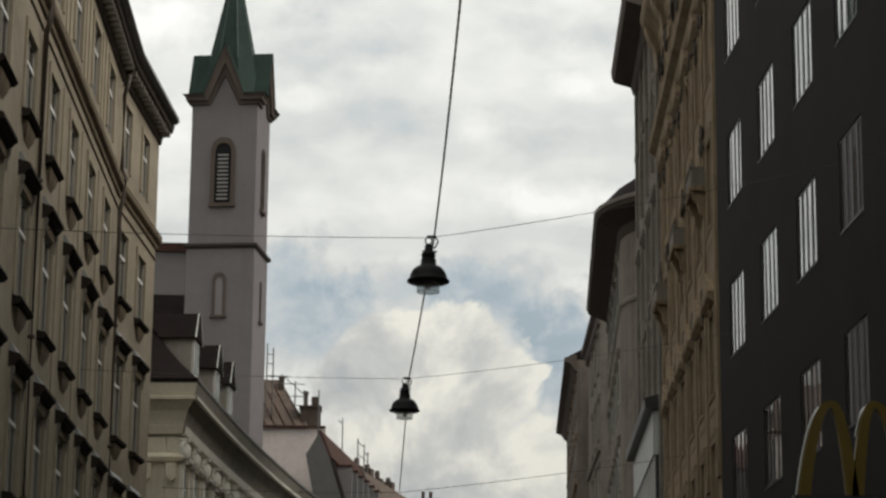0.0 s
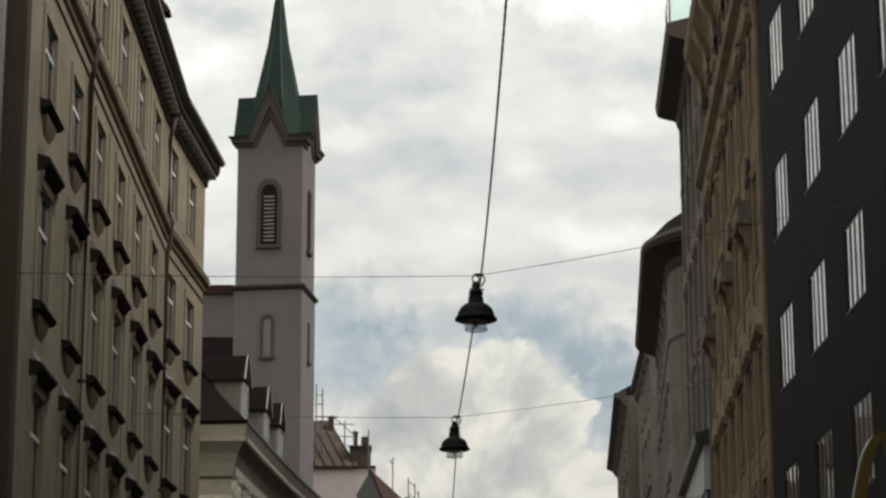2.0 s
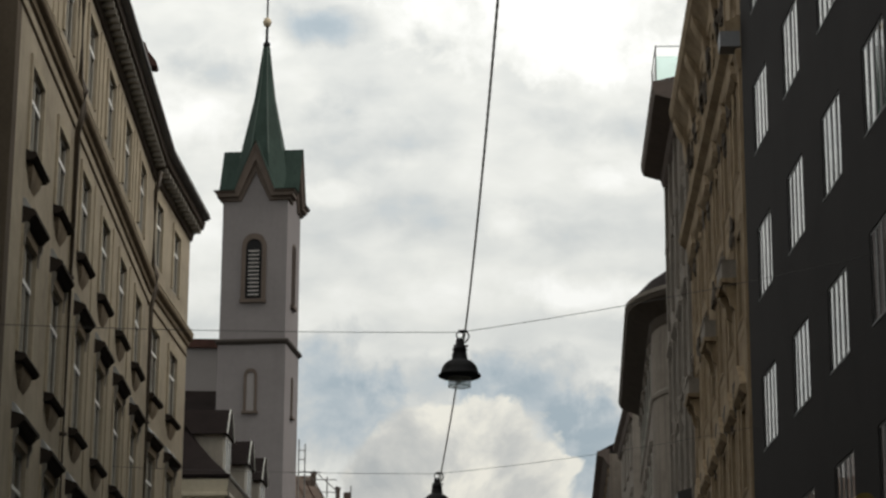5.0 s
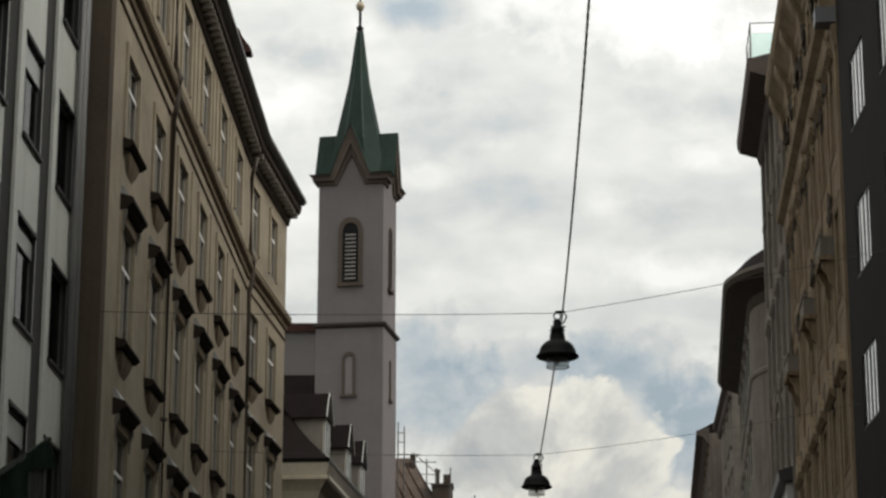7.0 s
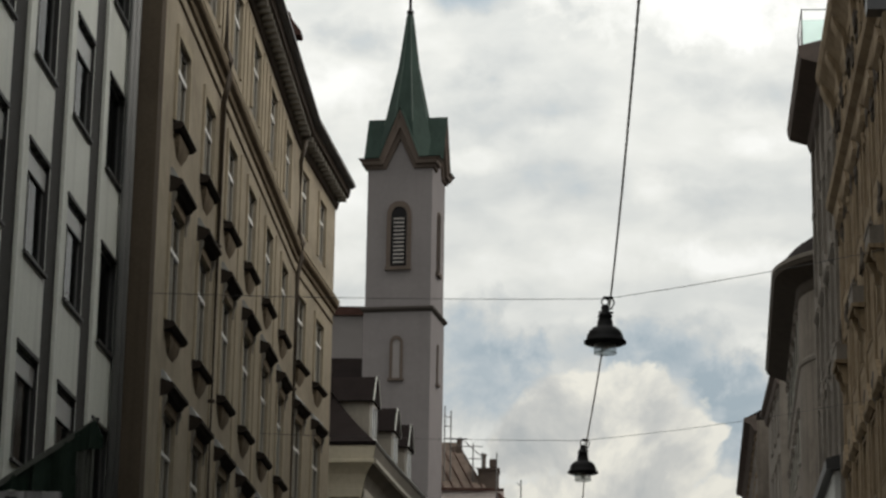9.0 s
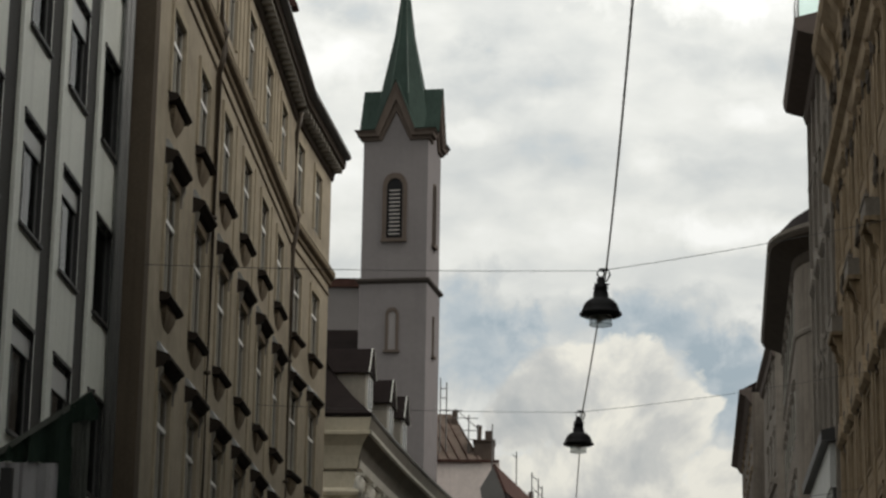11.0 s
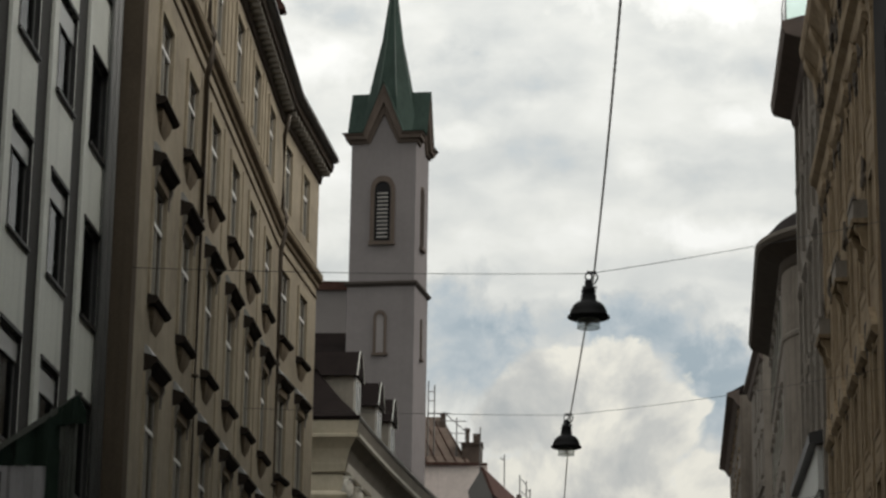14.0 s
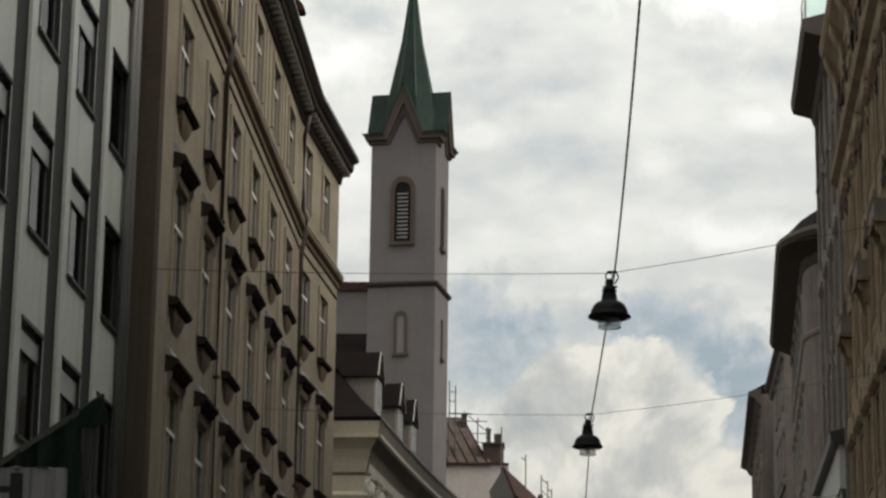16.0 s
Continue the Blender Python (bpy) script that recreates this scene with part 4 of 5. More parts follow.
    bm = bmesh.new()
    prism(bm, [(0.8, 29.36), (-4, 29.9), (-12, 29.9), (-12, 29.36)], 3.1, n)
    part("roof", bm, "roof_grey", b)
    # glass balustrade of the roof terrace
    g = thing("glass_balustrade", line(8.52, 54.78, 3.6) @ pose(23.1, 0.85, 29.36), "glass balustrade with thin steel rail on the roof edge", "railing")
    part("pane", boxes((0.0, 2.6, -0.012, 0.0, 0.04, 0.95)), "pane_green", g, "greenish glass pane")
    part("end_pane", boxes((0.0, 0.012, -1.4, -0.012, 0.04, 0.95)), "pane_green", g)
    bm = rod(bmesh.new(), (0, 0, 0), (0, 0, 1.35), 0.025)
    rod(bm, (0, 0, 1.32), (2.6, 0, 1.32), 0.02), rod(bm, (0, 0, 1.32), (0, -1.4, 1.32), 0.02), rod(bm, (2.6, 0, 0), (2.6, 0, 1.35), 0.025)
    part("rail", bm, "scaffold", g)


ornate_house()


# ---------- round-cornered house and the far houses of the same side ----------
def round_house():
    """Street front with heading 4.6 degrees and a rounded near corner under deep eaves."""
    root = thing("corner_building", line(11.25, 100, 4.6), "grey corner house with a rounded front and black eaves", "building", "old houses along the street")

    def plan(grow):
        """Outline of the front as (along, outward) from the near side round the corner to the far end."""
        r = 4.2
        pts = [(-5.4 - grow, -16.0)]
        for k in range(13):
            a = radians(90 * k / 12)
            pts.append((-5.4 + r - (r + grow) * math.cos(a), -r + (r + grow) * math.sin(a)))
        return pts + [(18.2 + grow * 0.3, grow)]

    def ring(bm, profile):
        rows = [[bm.verts.new((x, y, z)) for x, y in plan(g)] for g, z in profile]
        for a, b in zip(rows, rows[1:]):
            for i in range(len(a) - 1):
                bm.faces.new((a[i], a[i + 1], b[i + 1], b[i]))
        return bm

    part("wall", ring(bmesh.new(), [(-0.5, 26.2), (-0.5, 0), (0, 0), (0, 25.6), (-0.5, 26.2)]), "grey_stucco", root)
    part("end_wall", boxes((17.7, 18.2, -14, -0.01, 0, 26)), "grey_stucco", root)
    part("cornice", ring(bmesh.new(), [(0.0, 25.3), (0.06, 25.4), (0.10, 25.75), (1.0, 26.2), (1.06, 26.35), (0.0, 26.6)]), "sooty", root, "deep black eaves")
    part("cornice_band", ring(bmesh.new(), [(1.04, 26.36), (1.10, 26.40), (1.12, 26.55), (0.8, 26.68)]), "grey_trim", root, "pale cornice edge")
    part("string_course", ring(bmesh.new(), [(0.0, 22.3), (0.07, 22.36), (0.09, 22.5), (0.0, 22.6)]), "grey_trim", root)
    part("roof", ring(bmesh.new(), [(0.95, 26.62), (0.2, 27.4), (-2.4, 29.2), (-2.5, 26.0)]), "roof_brown", root)
    for z in (7.6, 11.2, 14.8, 18.6, 22.9):
        for s in (0.4, 3.6, 6.8, 10.0, 13.2, 16.0):
            win = part("window", boxes((s, s + 1.1, 0.0, 0.06, z, z + 1.9)), "grey_wood", root)
            put("pane", mesh("pane", boxes((s + 0.1, s + 0.52, 0.06, 0.07, z + 0.1, z + 1.8), (s + 0.58, s + 1.0, 0.06, 0.07, z + 0.1, z + 1.8)), "pane_flat"), win)
            bm = bmesh.new()
            prism(bm, [(0, z + 2.0), (0.14, z + 2.15), (0.15, z + 2.3), (0, z + 2.4)], s - 0.25, s + 1.35)
            put("hood", mesh("hood", bm, "grey_trim"), win)


round_house()


def plain_house(x, y, heading, length, top, wallm, trimm, eave, label, sg=1, gap=3.2, roofm="roof_brown", rise=2.6):
    """A far house: front with windows, string courses, eaves and roof."""
    root = thing("apartment_building", line(x, y, heading), label, "building", "old houses along the street")
    n = max(1, int((length - 1.2) / gap))
    cols = [1.0 + gap * k for k in range(n)]
    rows = [z for z in [top - 3.0 - 3.6 * k for k in range(9)] if z > 3.5]
    holes = [(round(s, 3), round(s + 1.1, 3), round(z, 3), round(z + 1.9, 3)) for s in cols for z in rows]
    y0, y1 = (0.0, 0.45) if sg < 0 else (-0.45, 0.0)
    part("wall", wall(bmesh.new(), 0, length, 0, top, y0, y1, holes), wallm, root)
    part("near_wall", boxes((0.0, 0.4, *sorted((-sg * 0.46, -sg * 13)), 0, top)), wallm, root)
    part("far_wall", boxes((length - 0.4, length, *sorted((-sg * 0.46, -sg * 13)), 0, top)), wallm, root)
    part("room_wall", boxes((0.4, length - 0.4, *sorted((-sg * 3.0, -sg * 3.3)), 0, top)), "dim", root)
    fr = boxes((0, 0.08, -0.05, 0.05, 0, 1.9), (1.02, 1.1, -0.05, 0.05, 0, 1.9), (0.5, 0.6, -0.05, 0.05, 0.08, 1.82), (0.08, 1.02, -0.05, 0.05, 0, 0.08), (0.08, 1.02, -0.05, 0.05, 1.82, 1.9))
    fr = mesh("window", fr, "white_wood")
    pn = mesh("pane", boxes((0.08, 1.02, -0.006, 0.006, 0.08, 1.82)), "pane_flat")
    bm = bmesh.new()
    prism(bm, [(sg * 0.2, 2.0), (sg * 0.3, 2.1), (sg * 0.31, 2.25), (sg * 0.2, 2.35)], -0.2, 1.3)
    hd = mesh("hood", bm, trimm)
    bm = bmesh.new()
    prism(bm, [(sg * 0.2, 0.0), (sg * 0.29, -0.03), (sg * 0.28, -0.15), (sg * 0.2, -0.2)], -0.15, 1.25)
    sl = mesh("sill", bm, trimm)
    for s in cols:
        for z in rows:
            w = put("window", fr, root, (s, -sg * 0.2, z))
            put("pane", pn, w), put("hood", hd, w), put("sill", sl, w)
    for z in rows[1::2]:
        bm = bmesh.new()
        cornice(bm, 0, length, sg, [(0, z - 0.9), (0.14, z - 0.85), (0.18, z - 0.65), (0, z - 0.55)])
        part("string_course", bm, trimm, root)
    bm = bmesh.new()
    cornice(bm, -0.1, length + 0.1, sg, [(0, top - 0.7), (0.15, top - 0.6), (eave * 0.5, top - 0.25), (eave, top - 0.1), (eave, top + 0.12), (0, top + 0.3)])
    part("cornice", bm, "soffit", root, "dark projecting eaves")
    bm = bmesh.new()
    prism(bm, [(sg * eave * 0.9, top + 0.12), (-sg * 4, top + rise), (-sg * 9, top + rise), (-sg * 13, top + 0.1)], 0, length)
    part("roof", bm, roofm, root)
    return root


plain_house(12.95, 124.5, 2.7, 12.5, 27.6, "grey_trim", "grey_trim", 0.45, "cream old house with a dark eaves line, far down the street")
plain_house(13.1, 139.5, 3.8, 28, 27.8, "grey_stucco", "ornate_trim", 0.75, "brownish old house with deep eaves, far down the street")


# hanging shop sign with a dark slanted top, beyond the honey-coloured house
def shop_canopy():
    t = thing("wall_sign", line(8.52, 54.78, 3.6) @ pose(20.5, 0, 0), "long pale sign board under a dark sheet canopy", "sign")
    bm = bmesh.new()
    prism(bm, [(0.10, 12.70), (0.30, 12.70), (0.31, 14.14), (0.10, 14.14)], 0.0, 11.6)
    part("board", bm, "curtain", t)
    bm = bmesh.new()
    prism(bm, [(0.10, 14.15), (0.56, 14.16), (0.58, 14.46), (0.52, 14.50), (0.10, 14.62)], -0.2, 11.9)
    part("canopy", bm, "dark_metal", t, "dark sheet-metal canopy")
    part("window_backing", boxes((0.0, 11.6, 0.10, 0.22, 9.0, 12.69)), "dark_metal", t)
    bar = mesh("window_bar", boxes((0, 0.22, 0.221, 0.27, 9.0, 12.66)), "white_wood")
    for k in range(9):
        put("window_bar", bar, t, (0.4 + 1.25 * k, 0, 0))


shop_canopy()


# ---------- cream corner house with a dark mansard and dormers ----------
def cream_house():
    root = thing("corner_building", line(-4.99, 73.2, 4.5), "cream stucco corner house with dark mansard roof and dormers", "building", "old houses along the street")
    n, top = 34.0, 13.4

    def sweep(s):
        """The street front swings slowly to the right."""
        return -0.00122 * max(s, 0.0) ** 2

    def bend(bm):
        for v in bm.verts:
            v.co.y += sweep(v.co.x)
        return bm

    cols = [1.3 + 2.2 * k for k in range(14)]
    holes = [(round(s, 3), round(s + 1.1, 3), z, z + 2.3) for s in cols for z in (9.8, 5.4)]
    part("wall", bend(wall(bmesh.new(), 0.55, n, 0, top, 0.55, 1.0, holes)), "cream", root)
    part("side_wall", boxes((0.55, 1.0, 1.01, 14, 0, top)), "cream", root)
    part("room_wall", boxes((1.0, 18, 4.0, 4.2, 0, top)), "dim", root)
    cuts = [0.0] + [1.5 + 1.3 * k for k in range(26)]

    def run(prof, front=True, side=True):
        """Mouldings along the street front and round the side; (inward, height)."""
        bm = bmesh.new()
        rows = []
        for o, z in prof:
            row = [bm.verts.new((s, o + sweep(s), z)) for s in cuts[:0:-1] if s < n and front]
            rows.append(row + [bm.verts.new((o, o, z))] + ([bm.verts.new((o, 14, z))] if side else []))
        for a, b in zip(rows, rows[1:]):
            for i in range(len(a) - 1):
                bm.faces.new((a[i], a[i + 1], b[i + 1], b[i]))
        return bm

    part("gutter", run([(0.10, 14.44), (0.0, 14.46), (-0.03, 14.58), (0.06, 14.62)], front=False), "roof_brown", root, "dark red-brown gutter")
    part("gutter", run([(0.06, 14.50), (-0.02, 14.52), (-0.03, 14.58), (0.06, 14.62)], side=False), "zinc", root, "pale zinc gutter edge")
    # side run keeps the cream; street run takes its shaded copy
    fascia, cove = [(0.30, 13.95), (0.10, 14.0), (0.08, 14.1), (0.02, 14.44), (0.06, 14.495)], [(0.44, 13.16), (0.42, 13.3), (0.33, 13.6), (0.12, 13.9), (0.14, 13.95)]
    part("cornice", run(fascia, front=False), "cream", root, "cream eaves moulding")
    part("cornice", run(fascia, side=False), "shade_stucco", root, "eaves moulding in cream darkened for shade")
    lip = [(0.10, 13.90), (-0.01, 13.92), (-0.02, 14.02), (0.08, 14.05)]
    part("cornice_edge", run(lip, side=False), "white_stucco", root, "pale moulded edge")
    part("cornice_edge", run([(o + 0.05, z) for o, z in lip], front=False), "cream", root)
    part("cove", run(cove, front=False), "cream", root, "deep cove under the eaves")
    part("cove", run(cove, side=False), "shade_stucco", root, "deep cove in cream darkened for shade")
    band = [(0.55, 12.86), (0.42, 12.9), (0.38, 13.15), (0.5, 13.2)]
    part("cornice_band", run(band, side=False), "white_stucco", root, "pale moulded band")
    part("cornice_band", run([(o + 0.06, z) for o, z in band], front=False), "cream", root)
    # thin dark strip draws the shadow line below the band
    part("shadow_joint", run([(0.55, 12.82), (0.53, 12.825), (0.53, 12.85), (0.55, 12.855)]), "shade_stucco", root)
    part("string_course", run([(0.55, 12.0), (0.44, 12.04), (0.40, 12.16), (0.44, 12.24), (0.55, 12.3)], front=False), "cream", root)
    roof = run([(0.05, 14.6), (0.65, 15.18), (1.15, 15.75), (1.6, 16.32), (4.3, 19.4), (6.0, 19.6), (6.5, 14.4)])
    for v in roof.verts:
        # the slope flattens along the street
        if v.co.x < n + 1 and v.co.z > 14.6:
            v.co.z = 14.6 + (v.co.z - 14.6) * max(0.5, min(1.0, 1.12 - 0.07 * v.co.x))
    part("roof", roof, "roof_brown", root, "dark brown mansard roof")
    fr = mesh("window", wall(bmesh.new(), 0, 1.1, 0, 2.3, 0.60, 0.68, [(a, b, c, d) for a, b in ((0.09, 0.5), (0.6, 1.01)) for c, d in ((0.09, 1.5), (1.6, 2.2))]), "white_wood")
    pn = mesh("pane", boxes((0.09, 1.01, 0.635, 0.645, 0.09, 2.2)), "pane_flat")
    bm = bmesh.new()
    for k in range(5):
        ball = bmesh.ops.create_icosphere(bm, subdivisions=2, radius=1.0)["verts"]
        for v in ball:
            lump = 1 + 0.8 * noise.noise(v.co * 2.3 + Vector((k * 2.0, 0, 0)))
            v.co = Vector((0.21 + 0.11 * (k - 2) + v.co.x * 0.15 * lump, 0.44 + v.co.y * 0.14 * lump, 12.45 - 0.14 * (k % 2) + v.co.z * 0.30 * lump))
    box(bm, -0.04, 0.46, 0.30, 0.55, 12.68, 12.76)
    bk = mesh("bracket", bm, "white_stucco")
    pil = mesh("pilaster", boxes((0.05, 0.37, 0.45, 0.549, 5, 12.0)), "white_stucco")
    hd = bmesh.new()
    prism(hd, [(0.55, 2.35), (0.42, 2.38), (0.40, 2.5), (0.55, 2.55)], -0.1, 1.2)
    hd = mesh("hood", hd, "white_stucco")
    for k, s in enumerate(cols):
        for z in (9.8, 5.4):
            w = put("window", fr, root, (s, sweep(s + 0.5), z), label="tall white-framed window")
            put("pane", pn, w), put("hood", hd, w)
        a = s - 0.76
        put("bracket", bk, root, (a, sweep(a), 0), label="carved pale leaf capital"), put("pilaster", pil, root, (a, sweep(a), 0))
    bm = bmesh.new()
    prism(bm, [(0.55, 0.36), (0.85, 0.36), (0.85, 0.0), (0.75, -0.14), (0.65, -0.2), (0.55, -0.1)], 0.30, 0.549)
    sb = mesh("bracket", bm, "cream")
    for k in range(5):
        put("bracket", sb, root, (0, 0.1 + 0.8 * k, 11.6))
    # dormers: cheeks, hipped roof, window towards the street
    body = mesh("dormer", boxes((0.0, 1.3, 0.02, 2.6, -0.45, 1.32)), "dormer_cheek")
    bm = bmesh.new()
    v = [[bm.verts.new((x, y, z)) for x, z in ((-0.14, 1.2), (0.40, 2.08), (0.90, 2.08), (1.44, 1.2))] for y in (-0.12, 3.4)]
    for i in range(3):
        bm.faces.new((v[0][i], v[0][i + 1], v[1][i + 1], v[1][i]))
    bm.faces.new(v[0]), bm.faces.new(v[1]), bm.faces.new((v[0][0], v[0][3], v[1][3], v[1][0]))
    cap = mesh("dormer_roof", bm, "roof_brown")
    edge = bmesh.new()
    tube(edge, [(-0.14, -0.13, 1.2), (0.40, -0.13, 2.08), (0.90, -0.13, 2.08), (1.44, -0.13, 1.2)], 0.02)
    edge = mesh("verge", edge, "white_wood")
    fr = mesh("dormer_window", wall(bmesh.new(), 0.12, 1.18, 0.0, 1.2, -0.06, 0.019, [(0.20, 0.61, 0.10, 1.10), (0.69, 1.10, 0.10, 1.10)]), "white_wood")
    pn = mesh("pane", boxes((0.20, 1.10, -0.05, -0.04, 0.10, 1.10)), "pane_dim")
    for s in DORMERS:
        d = put("dormer", body, root, (s, 0.46 + sweep(s), 14.97 if s < 2 else 14.85), label="cream dormer with a dark hipped roof")
        put("dormer_roof", cap, d), put("verge", edge, d), put("pane", pn, put("dormer_window", fr, d))


DORMERS = (1.65, 6.4, 9.5)


cream_house()


# ---------- church: tower with a copper spire, and nave ----------
def arch(bm, w, z0, z1, depth, y, pointed=1.25, steps=7, outer=None):
    """A slab in the shape of a pointed arch; with outer, a ring between the two outlines."""

    def outline(w, z0, z1):
        spring = z1 - w * 0.5 * pointed
        pts = [(-w / 2, z0), (w / 2, z0), (w / 2, spring)]
        for k in range(1, steps):
            t = k / steps
            pts.append((w / 2 * math.cos(t * math.pi / 2) ** 0.8, spring + (z1 - spring) * math.sin(t * math.pi / 2)))
        pts.append((0, z1))
        return pts + [(-x, z) for x, z in pts[2:-1][::-1]]

    a = outline(w, z0, z1)
    if outer is None:
        f, g = [bm.verts.new((x, y, z)) for x, z in a], [bm.verts.new((x, y + depth, z)) for x, z in a]
        bm.faces.new(f), bm.faces.new(g)
        for i in range(len(a)):
            j = (i + 1) % len(a)
            bm.faces.new((f[i], f[j], g[j], g[i]))
        return bm
    b = outline(w + 2 * outer, z0 - 0.001, z1 + outer * 1.3)
    rings = [[bm.verts.new((x, yy, z)) for x, z in o] for o, yy in ((a, y), (b, y), (b, y + depth), (a, y + depth))]
    for p, q in zip(rings, rings[1:] + rings[:1]):
        for i in range(len(a)):
            j = (i + 1) % len(a)
            bm.faces.new((p[i], p[j], q[j], q[i]))
    return bm


def church_tower():
    # x to the right and y away from the street's near end
    root = thing("church_tower", pose(-8.12, 142.05, 0, 0, 0, -8.8), "grey rendered church tower with a green copper spire", "tower")
    h = 2.03
    part("shaft", boxes((-h - 0.06, h + 0.06, -h - 0.06, h + 0.06, 0, 34.55)), "tower", root)
    part("belfry", boxes((-h, h, -h, h, 34.55, 43.35)), "tower", root)
    band = bmesh.new()
    sq = [(h + 0.06, 34.36), (h + 0.14, 34.42), (h + 0.24, 34.52), (h + 0.25, 34.64), (h + 0.0, 34.74)]
    rows = [[band.verts.new((a * r, b * r, z)) for a, b in ((-1, -1), (1, -1), (1, 1), (-1, 1))] for r, z in sq]
    for p, q in zip(rows, rows[1:]):
        for i in range(4):
            band.faces.new((p[i], p[(i + 1) % 4], q[(i + 1) % 4], q[i]))
    part("string_course", band, "dark_stone", root, "dark stone string course")
    # four gables with stone verges, over short lengths of eaves
    g, zb, zt = 1.22, 43.35, 46.15
    for k in range(4):
        turn = radians(90 * k)
        bm = bmesh.new()
        f = [bm.verts.new(p) for p in ((-h + 0.02, -h + 0.003, zb), (h - 0.02, -h + 0.003, zb), (g + 0.1, -h + 0.003, zb + 0.4), (0, -h + 0.003, zt + 0.3), (-g - 0.1, -h + 0.003, zb + 0.4))]
        r = [bm.verts.new(v.co + Vector((0, 0.35, 0))) for v in f]
        bm.faces.new(f), bm.faces.new(r)
        for i in range(5):
            j = (i + 1) % 5
            bm.faces.new((f[i], f[j], r[j], r[i]))
        put("gable", mesh("gable", bm, "tower"), root, turn=turn)
        # verge: lower line and upper line of the stone band
        lo = [(-h - 0.12, 43.42), (-0.88, 43.42), (0, 45.25), (0.88, 43.42), (h + 0.12, 43.42)]
        up = [(-h - 0.50, 44.02), (-1.24, 44.02), (0, 47.16), (1.24, 44.02), (h + 0.50, 44.02)]

        def between(f):
            return [(x + (u - x) * f, z + (w - z) * f) for (x, z), (u, w) in zip(lo, up)]

        bm = bmesh.new()
        rings = []
        for (o, pts) in ((-h + 0.01, lo), (-h - 0.12, between(0.06)), (-h - 0.14, between(0.36)), (-h - 0.34, between(0.42)), (-h - 0.36, between(0.80)), (-h - 0.44, between(0.86)), (-h - 0.46, up), (-h + 0.1, up)):
            rings.append([bm.verts.new((x, o, z)) for x, z in pts])
        for p, q in zip(rings, rings[1:]):
            for i in range(4):
                bm.faces.new((p[i], p[i + 1], q[i + 1], q[i]))
        put("verge", mesh("verge", bm, "tower_stone"), root, turn=turn, label="brown stone verge moulding")
        # steep copper roof of the gable, meeting its neighbours in valleys
        bm = bmesh.new()
        o, e, zr, ze = -h - 0.50, 1.26, 47.32, 44.05
        top_f, top_b = bm.verts.new((0, o, zr)), bm.verts.new((0, 0, zr))
        for x in (-1, 1):
            a, b = bm.verts.new((x * e, o, ze)), bm.verts.new((x * e, -e, ze))
            bm.faces.new((top_f, a, b, top_b))
        c = [bm.verts.new(p) for p in ((e, -e, ze), (h + 0.54, -e, ze), (h + 0.54, o - 0.04, ze), (e, o - 0.04, ze))]
        bm.faces.new(c)
        put("gable_roof", mesh("gable_roof", bm, "copper"), root, turn=turn, label="green copper gable roof")
    # spire, eight-sided, with a slight break
    bm = bmesh.new()
    lathe(bm, [(2.15, 44.08), (1.92, 44.9), (1.50, 46.7), (0.66, 50.7), (0.20, 54.2)], steps=8)
    spire = part("spire", bm, "copper", root, "slender green copper spire")
    spire.rotation_euler = (0, 0, radians(22.5))
    bm = bmesh.new()
    for k in range(8):
        a = radians(45 * k)
        rod(bm, (1.50 * math.cos(a), 1.50 * math.sin(a), 46.7), (0.66 * math.cos(a), 0.66 * math.sin(a), 50.7), 0.03, 5)
        rod(bm, (0.66 * math.cos(a), 0.66 * math.sin(a), 50.7), (0.20 * math.cos(a), 0.20 * math.sin(a), 54.2), 0.025, 5)
    put("seams", mesh("seams", bm, "copper_seam"), spire, label="pale standing seams")
    bm = lathe(bmesh.new(), [(0.1, 54.1), (0.22, 54.3), (0.24, 54.45), (0.1, 54.6), (0.09, 55.6)], steps=12)
    part("finial", bm, "iron", root, smooth=True)
    part("ball", lathe(bmesh.new(), [(0.05, 55.55), (0.2, 55.68), (0.28, 55.9), (0.2, 56.15), (0.05, 56.25)], steps=14), "gilt", root, "dull gilded ball", True)
    part("rod", rod(bmesh.new(), (0, 0, 56.2), (0, 0, 59.0), 0.06), "iron", root)
    # belfry openings with louvres, slit windows below
    for k in range(4):
        turn = radians(90 * k)
        wide = 1.0 if k % 2 == 0 else 0.55
        fr = arch(bmesh.new(), wide, 37.2, 41.0, 0.12, -h - 0.1, outer=0.27 if k % 2 == 0 else 0.1)
        box(fr, -0.3 - wide / 2, 0.3 + wide / 2, -h - 0.2, -h, 36.98, 37.2)
        w = put("belfry_window", mesh("belfry_window", fr, "tower_stone"), root, turn=turn, label="pointed belfry opening with pale louvres")
        # black slab on the solid wall stands in for the dark opening
        put("backing", mesh("backing", arch(bmesh.new(), wide, 37.2, 41.0, 0.02, -h - 0.025), "iron"), w)
        bm = bmesh.new()
        prism(bm, [(-h - 0.118, 0), (-h - 0.03, 0.05), (-h - 0.03, 0.12), (-h - 0.125, 0.075)], -0.33, 0.33)
        sl = mesh("louvre", bm, "slat")
        for i in range(12 if k % 2 == 0 else 0):
            put("louvre", sl, w, (0, 0, 37.42 + 0.25 * i))
        slim, rim = (0.46, 0.18) if k % 2 == 0 else (0.16, 0.06)
        fr = arch(bmesh.new(), slim, 30.25, 32.65, 0.10, -h - 0.14, outer=rim)
        box(fr, -slim / 2 - 0.26, slim / 2 + 0.26, -h - 0.24, -h - 0.06, 30.1, 30.25)
        w = put("slit_window", mesh("slit_window", fr, "tower_stone"), root, turn=turn, label="narrow pointed window")
